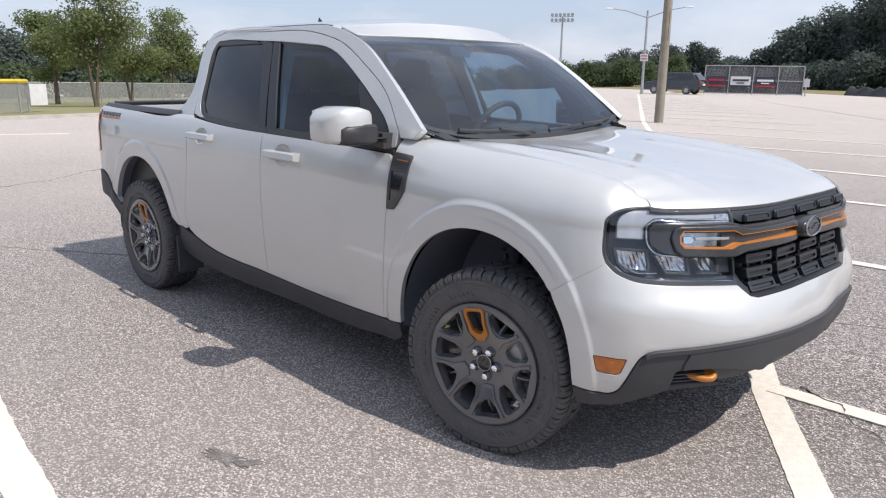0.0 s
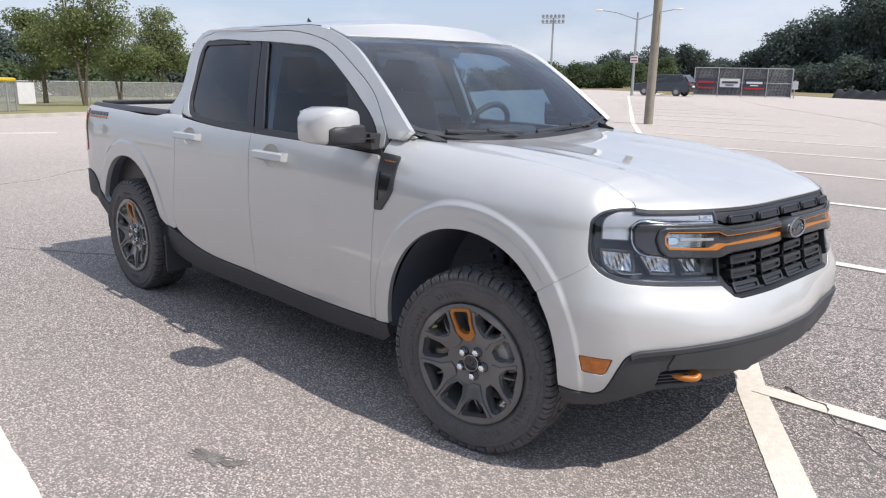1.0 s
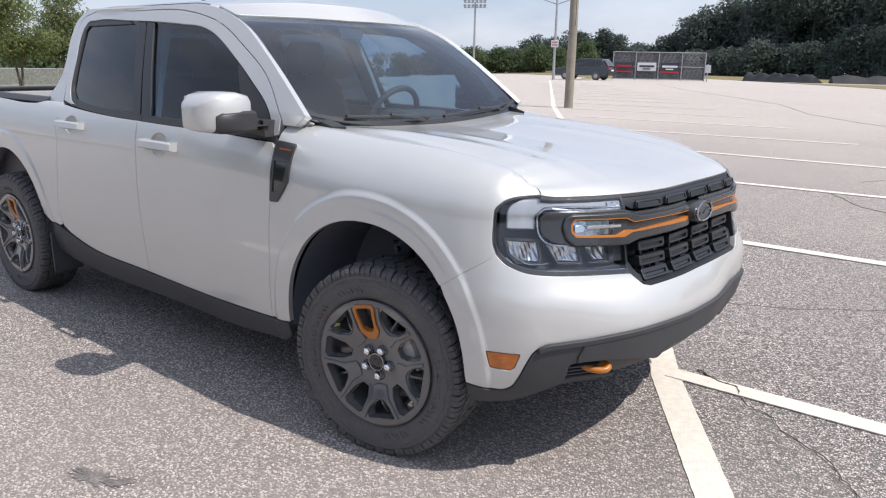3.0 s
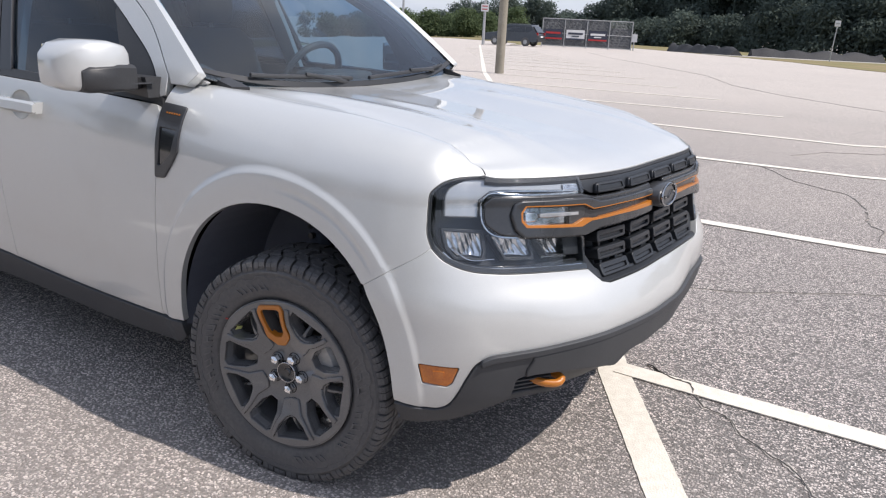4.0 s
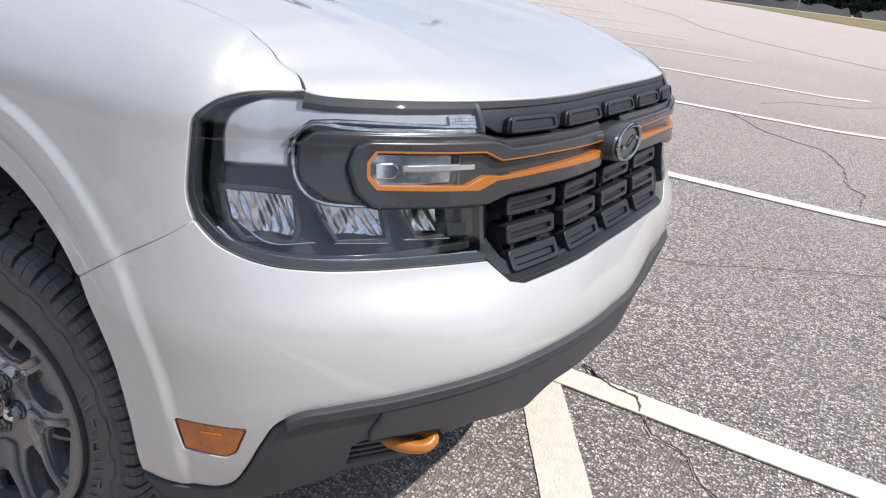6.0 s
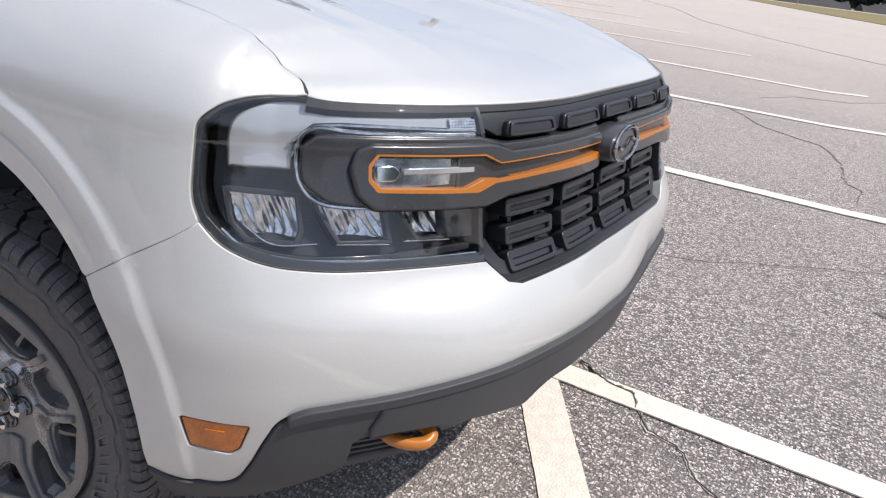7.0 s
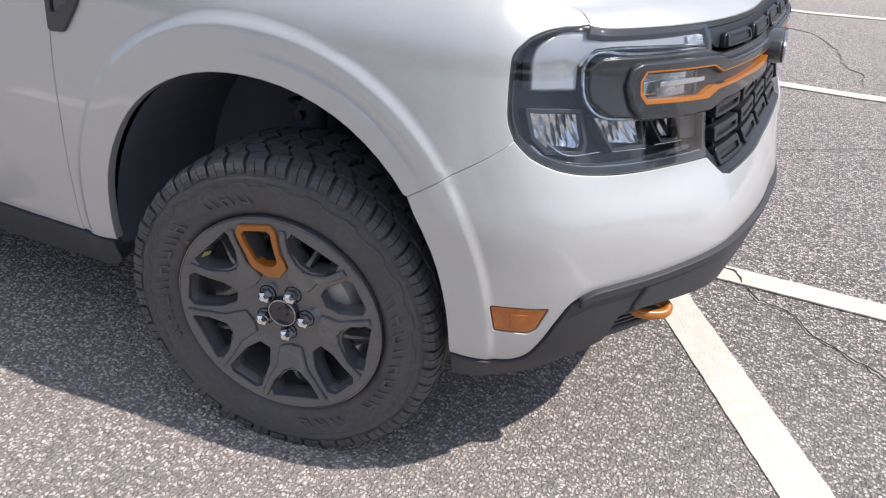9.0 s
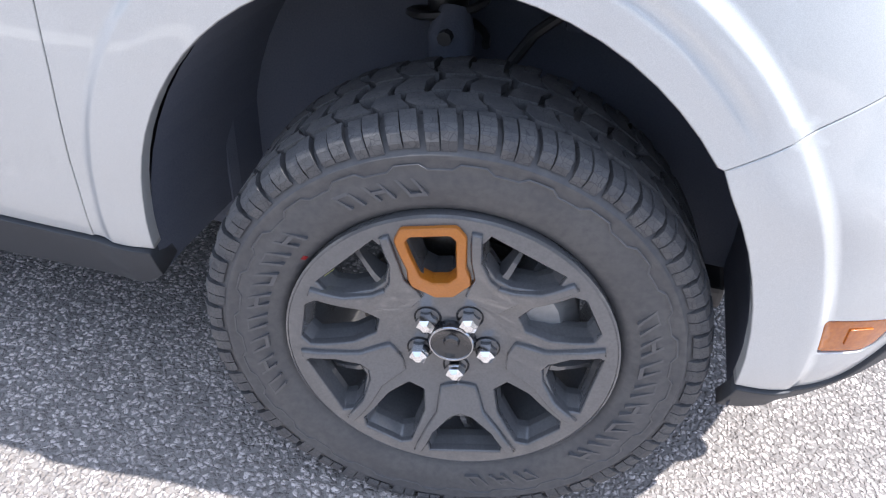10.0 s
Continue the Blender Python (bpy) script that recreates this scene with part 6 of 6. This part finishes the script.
def suv():
    x, y = -30.9, 59.2
    heading = math.degrees(math.atan2(-.46, -.887)) - 24
    p = thing("suv", "charcoal sport utility vehicle parked at the lot's edge", "car", pose(x, y, ground_z(x, y), 0, 0, heading))
    prof = [(-2.55, .42), (2.5, .38), (2.58, .62), (2.52, .98), (1.35, 1.14), (.62, 1.72), (.2, 1.86), (-1.9, 1.84), (-2.42, 1.2), (-2.58, 1.0)]
    sect = []
    for yy, k in ((-.98, .0), (-.94, .03), (0, .04), (.94, .03), (.98, 0)):
        sect.append([(u, yy * (1 if v < 1.2 else .86), v + k * .5) for u, v in prof])
    body_ = part("body", hull_shape(sect), SUVPAINT, p, "", True)
    for sg in (-1, 1):
        for name, q in (("side_window", [(.98, 1.2), (.55, 1.66), (-.35, 1.72), (-.35, 1.2)]), ("side_window", [(-.42, 1.2), (-.42, 1.72), (-1.35, 1.70), (-1.35, 1.2)]), ("side_window", [(-1.42, 1.2), (-1.42, 1.69), (-1.95, 1.66), (-2.2, 1.25)])):
            part(name, hull_shape([[(u, sg * (o - (v - 1.2) * .12), v) for u, v in q] for o in (.86, .935)]), GLOSSBLACK, p)
        for wx in (-1.5, 1.5):
            w = part("tyre", lathe([(.20, -.12), (.36, -.12), (.385, -.08), (.385, .08), (.36, .12), (.20, .12)], 24, closed=True), RUBBER, p, "", True)
            w.location = (wx, sg * .90, .385)
            r = part("rim", lathe([(.001, -.10), (.10, -.11), (.22, -.10), (.235, -.12), (.235, .1)], 20), GALV, w)
            if sg > 0:
                r.matrix_basis = Matrix.Rotation(math.pi, 4, "Z")
        part("tail_lamp", block(-2.62, -2.40, sg * .80 - .12, sg * .80 + .12, .98, 1.22, .03), RED, p)
        part("door_handle", block(.1, .3, sg * .97 - .02, sg * .97 + .02, 1.05, 1.09), SUVPAINT, p)
    part("rear_window", hull_shape([[(-2.47 + o, yy, 1.24) for yy in (-.74, .74)] + [(-2.06 + o, yy, 1.74) for yy in (.66, -.66)] for o in (-.06, .0)]), GLOSSBLACK, p)
    part("number_plate", block(-2.66, -2.58, -.26, .26, .80, .94), WHITE, p)
    part("rear_bumper", block(-2.68, -2.50, -.9, .9, .42, .68, .04), TRIM, p)
    part("roof_rail", block(-1.8, .1, -.80, -.76, 1.90, 1.95), TRIM, p)
    part("roof_rail", block(-1.8, .1, .76, .80, 1.90, 1.95), TRIM, p)


suv()


def heap(points, h, seed):
    """Sagging black silt fabric over stakes."""
    rnd = random.Random(seed)
    rows = []
    n = 26
    for i in range(n):
        f = i / (n - 1) * (len(points) - 1)
        k = min(int(f), len(points) - 2)
        a, b = Vector(points[k]), Vector(points[k + 1])
        q = a.lerp(b, f - k)
        t = (b - a).normalized()
        s = Vector((-t.y, t.x))
        hh = h * (.75 + .35 * abs(math.sin(i * .55 + seed)) + rnd.uniform(-.08, .08))
        ring = []
        for o, z in ((-.9, 0), (-.45, .62), (-.12, .98), (.12, 1.0), (.5, .55), (.95, 0)):
            p = q + s * (o + rnd.uniform(-.08, .08))
            ring.append((p.x, p.y, ground_z(p.x, p.y) - .05 + hh * z))
        rows.append(ring)
    p = tagged(part("silt_fabric", hull_shape(rows), SILT, None, "", True), "sagging black silt fabric at the lot's edge", "silt fence", "silt fabric")


heap([(-22.0, 78.2), (-18.2, 75.5), (-14.4, 72.6)], .85, 2)
heap([(-13.6, 75.0), (-8.5, 77.5), (-3.0, 82.0)], .85, 6)
heap([(-2.0, 84.0), (6, 89.0), (16, 94)], .9, 9)


def road_sign():
    x, y = -6.4, 72.3
    p = thing("road_sign", "small white sign on a thin metal post", "sign", pose(x, y, ground_z(x, y), 0, 0, 8))
    part("post", tube([(0, 0, -.3), (.12, 0, 3.3)], .045, 8), GALV, p)
    part("sign_board", block(-.12, .34, -.07, -.04, 3.0, 3.5, .01), WHITE, p)
    part("sign_bar", block(-.04, .26, -.082, -.07, 3.2, 3.3), GALV, p)


road_sign()

# ball-field fence by the verge, with its yellow cap
def low_fence():
    p = thing("low_fence", "grey chain-link fence with a yellow cap rail", "fence")
    pts = [(-25.2, -3.0), (-25.6, 1.2), (-25.4, 3.6), (-24.9, 4.55), (-25.6, 5.0)]
    for x, y in pts:
        part("post", tube([on_ground(x, y, -.1), on_ground(x, y, 1.02)], .035, 6), GALV, p)
    for a, b in zip(pts, pts[1:]):
        part("mesh_panel", hull_shape([[on_ground(q[0] + o, q[1], z) for q, o in ((a, 0), (b, 0), (b, .02), (a, .02))] for z in (.03, .97)]), SCREENGREY, p)
    part("cap_rail", tube([on_ground(x, y, 1.03) for x, y in pts], .07, 8), YELLOW, p, "yellow plastic cap rail", True)
    part("notice", hull_shape([[on_ground(x, y, z) for x, y in ((-25.5, 5.05), (-25.9, 5.7), (-25.92, 5.7), (-25.52, 5.05))] for z in (.25, .95)]), WHITE, p)
    pole = tagged(part("foul_pole", tube([on_ground(-36.0, 6.6, -.2), on_ground(-36.0, 6.4, 3.6)], .06, 8), YELLOW), "thin yellow foul pole on grass", "pole")
    far = thing("field_fence", "long grey chain-link fence across the grass", "fence")
    line = [(-46.0, -10 + i * 4.2) for i in range(13)]
    for i, (x, y) in enumerate(line):
        x -= .03 * (y - 8) ** 2 * .2
        part("post", tube([on_ground(x, y, -.2), on_ground(x, y, 1.25 if i % 4 else 2.6)], .05, 6), GALV, far)
        if i:
            part("mesh_panel", hull_shape([[on_ground(q[0] + o, q[1], z) for q, o in ((last, 0), ((x, y), 0), ((x, y), .02), (last, .02))] for z in (.05, 1.2)]), SCREENGREY, far)
            part("rail", tube([on_ground(*last, 1.22), on_ground(x, y, 1.22)], .03, 6), GALV, far)
        last = (x, y)


def wire_mesh(name, colour, open_share):
    """Fine wire netting seen from afar: mostly open."""
    k = Nodes(name)
    clear, solid = k.n("BsdfTransparent"), k.n("BsdfPrincipled", Base_Color=rgba(colour), Roughness=.6, Metallic=.4)
    mixer = k.n("MixShader", Fac=k.ramp(k.noise(2.5, 4), (.3, 1 - open_share * 1.1), (.7, 1 - open_share * .9)))
    k.t.links.new(clear.outputs[0], mixer.inputs[1])
    k.t.links.new(solid.outputs[0], mixer.inputs[2])
    return k.done(mixer.outputs[0])


SCREENGREY = wire_mesh("grey_fence_netting", (.42, .43, .42), .62)
low_fence()


# ---- trees ----
def leaves(clumps, count, size, seed, flat=.0):
    """Many small leaf faces scattered through clumps (centre, radii)."""
    rng = np.random.default_rng(seed)
    C, R = np.array([c for c, _ in clumps], float), np.array([r for _, r in clumps], float)
    weights = np.prod(R, axis=1) ** .8
    pick = rng.choice(len(clumps), count, p=weights / weights.sum())

    def unit(a):
        return a / (np.linalg.norm(a, axis=1, keepdims=True) + 1e-9)
    d = unit(rng.normal(size=(count, 3)))
    q = C[pick] + d * R[pick] * rng.uniform(.45, 1.05, (count, 1)) ** .5 * (1 + .16 * rng.normal(size=(count, 1)))
    n = unit(d * .7 + rng.normal(size=(count, 3)) * .6 + np.array((0, 0, .4)))
    u = unit(np.cross(n, rng.normal(size=(count, 3))))
    w = np.cross(n, u)
    s = size * rng.uniform(.6, 1.35, (count, 1))
    V = np.stack([q - u * s, q + w * s * .55 + n * s * .12, q + u * s, q - w * s * .55 + n * s * .12], axis=1).reshape(-1, 3).tolist()
    F = np.arange(count * 4).reshape(-1, 4).tolist()
    me = bpy.data.meshes.new("crown")
    me.from_pydata(V, [], F)
    return me


def tree(x, y, h, spread, stem, mat, seed, label, count=2600, size=.16, stems=1, base=None):
    rnd = random.Random(seed)
    p = thing("tree", label, "tree", (x, y, (ground_z(x, y) if base is None else base)), "trees by the ball field")
    clumps = []
    for k in range(stems):
        a = 2 * math.pi * k / stems + rnd.random()
        lean = .0 if stems == 1 else .10
        tx, ty = lean * h * math.cos(a), lean * h * math.sin(a)
        f = spline([0, .35, .7, 1], [(0, 0, -.3), (tx * .4, ty * .4, h * .28), (tx, ty, h * .6), (tx * 1.2, ty * 1.2, h * .92)])
        r0 = stem * (1 if stems == 1 else .62)
        part("trunk", tube([f(i / 8) for i in range(9)], [r0 * (1.15 - i / 8) + .015 for i in range(9)], 10), BARK, p, "", True)
        for i in range(8 if stems == 1 else 5):
            t = rnd.uniform(.34, .95)
            b = np.array(f(t))
            a2 = rnd.uniform(0, 6.28)
            l = spread * rnd.uniform(.45, .95) * (1.15 - .55 * t)
            e = b + np.array([l * math.cos(a2), l * math.sin(a2), l * rnd.uniform(.3, .8)])
            m = (b + e) / 2 + np.array([0, 0, l * .08])
            part("limb", tube([b, m, e], [r0 * (1.1 - t) * .6 + .01, r0 * (1.1 - t) * .4 + .008, .008], 6), BARK, p)
            clumps.append((tuple(e), (l * .42 + .25, l * .42 + .25, l * .34 + .2)))
            clumps.append((tuple(m), (l * .36 + .2, l * .36 + .2, l * .3 + .15)))
        clumps.append((tuple(f(1.0)), (spread * .42, spread * .42, h * .12)))
        clumps.append((tuple(f(.75)), (spread * .60, spread * .60, h * .14)))
    me = leaves(clumps, count, size, seed)
    me.materials.append(mat)
    c = new("crown", me)
    c.parent = p
    c["label"] = "uneven crown of small green leaves"
    return p


tree(-40.7, 10.8, 4.6, 2.1, .11, LEAF, 11, "young broadleaf tree with a round green crown on grass", 9000, .078)
tree(-32.1, 9.6, 5.4, 1.75, .09, LEAF, 12, "multi-stemmed tree with an open light-green crown on grass", 11000, .066, 4)
tree(-38.0, 13.6, 4.0, 1.5, .08, LEAF, 13, "young tree with yellowing green leaves on grass", 6000, .072, 2)
tree(-52.0, 22.5, 6.4, 2.1, .13, LEAF, 14, "tall multi-stemmed tree with bright green leaves", 10000, .095, 4)
tree(-62.0, 31.5, 5.2, 2.2, .12, LEAFMID, 17, "broadleaf tree beyond the lot", 3600, .15)


def woods(name, spots, mat, label, seed, size, dense_by=130):
    """A far wood as one mass of leaf clumps with uneven tops, and its trunks."""
    rnd = random.Random(seed)
    clumps = []
    bm = bmesh.new()
    for x, y, h, w in spots:
        z = ground_z(x, y)
        for k in range(12):
            f = rnd.uniform(.06, 1.0)
            r = w * (.34 + .40 * math.sin(math.pi * min(max(f * .88, .12), 1))) * rnd.uniform(.55, 1)
            a = rnd.uniform(0, 6.28)
            o = w * .42 * rnd.random() * (1.15 - f)
            clumps.append(((x + o * math.cos(a), y + o * math.sin(a), z + h * f * .94), (r * .72, r * .72, r * .5)))
        tube([(x, y, z - .5), (x, y, z + h * .8)], [.25, .06], 5, bm)
    me = leaves(clumps, len(clumps) * dense_by, size * .6, seed)
    bm.from_mesh(me)
    bpy.data.meshes.remove(me)
    ob = part(name, bm, mat)
    return tagged(ob, label, "woods", kind="stuff")


rnd = random.Random(77)


def row(x0, y0, x1, y1, n, h0, h1, w, depth=6):
    out = []
    for i in range(n):
        f = (i + rnd.uniform(-.35, .35)) / n
        out.append((x0 + (x1 - x0) * f + rnd.uniform(-depth, depth) * .6, y0 + (y1 - y0) * f + rnd.uniform(-depth, depth), (h0 + (h1 - h0) * f) * rnd.uniform(.86, 1.12), w * rnd.uniform(.8, 1.2)))
    return out


woods("woods_mid", row(-104, 112, -72, 124, 16, 4.3, 4.5, 4.5, 4) + row(-74, 118, -56, 118, 8, 4.5, 4.6, 4.5, 3), LEAFMID, "bright green scrub trees beyond the lot", 31, .36, 190)
woods("woods_far", row(-128, 150, -104, 162, 10, 4.2, 5.0, 6, 5) + row(-102, 162, -76, 168, 13, 8.2, 9.4, 6, 4) + row(-76, 168, -70, 166, 4, 7.0, 4.0, 5, 3), LEAFDARK, "dark distant pine and oak wood", 32, .5, 190)
woods("woods_right", row(-59, 137, -50, 138, 7, 4.0, 10.6, 5, 2) + row(-50, 138, -41, 140, 9, 10.6, 14.5, 6, 3) + row(-41, 140, -30, 128, 11, 14.5, 18.0, 7, 4) + row(-30, 128, 14, 108, 24, 17.5, 19.0, 8, 6) + row(10, 108, 70, 78, 20, 17, 18, 9, 6), LEAFDARK, "tall dark wood edge beyond the lot", 33, .48, 330)
woods("woods_low", row(-49, 128, -20, 116, 14, 3, 6, 5, 3) + row(-20, 114, 30, 96, 16, 7, 8, 6, 3), LEAFDARK, "dark undergrowth along the wood edge", 34, .42, 260)
woods("woods_left", row(-140, -40, -124, 33, 24, 11.0, 10.0, 9, 4) + row(-123, 38, -114, 66, 12, 7.0, 5.5, 7, 4) + row(-118, 66, -104, 100, 10, 5.5, 4.5, 7, 5), LEAFDARK, "dark wood behind the ball field", 35, .52, 200)
woods("woods_left_low", row(-96, -20, -84, 62, 22, 3.2, 2.8, 5, 5), LEAFMID, "green scrub behind the ball field", 36, .42, 190)
# unseen trees added behind the viewer to cut low sky light on the flank
woods("unseen_woods_back", row(-60, -42, 60, -46, 34, 16, 18, 9, 4) + row(80, -80, 92, 60, 28, 12, 13, 10, 8), LEAFDARK, "unseen dark wood added round the rest of the lot to block low sky light", 37, .8)
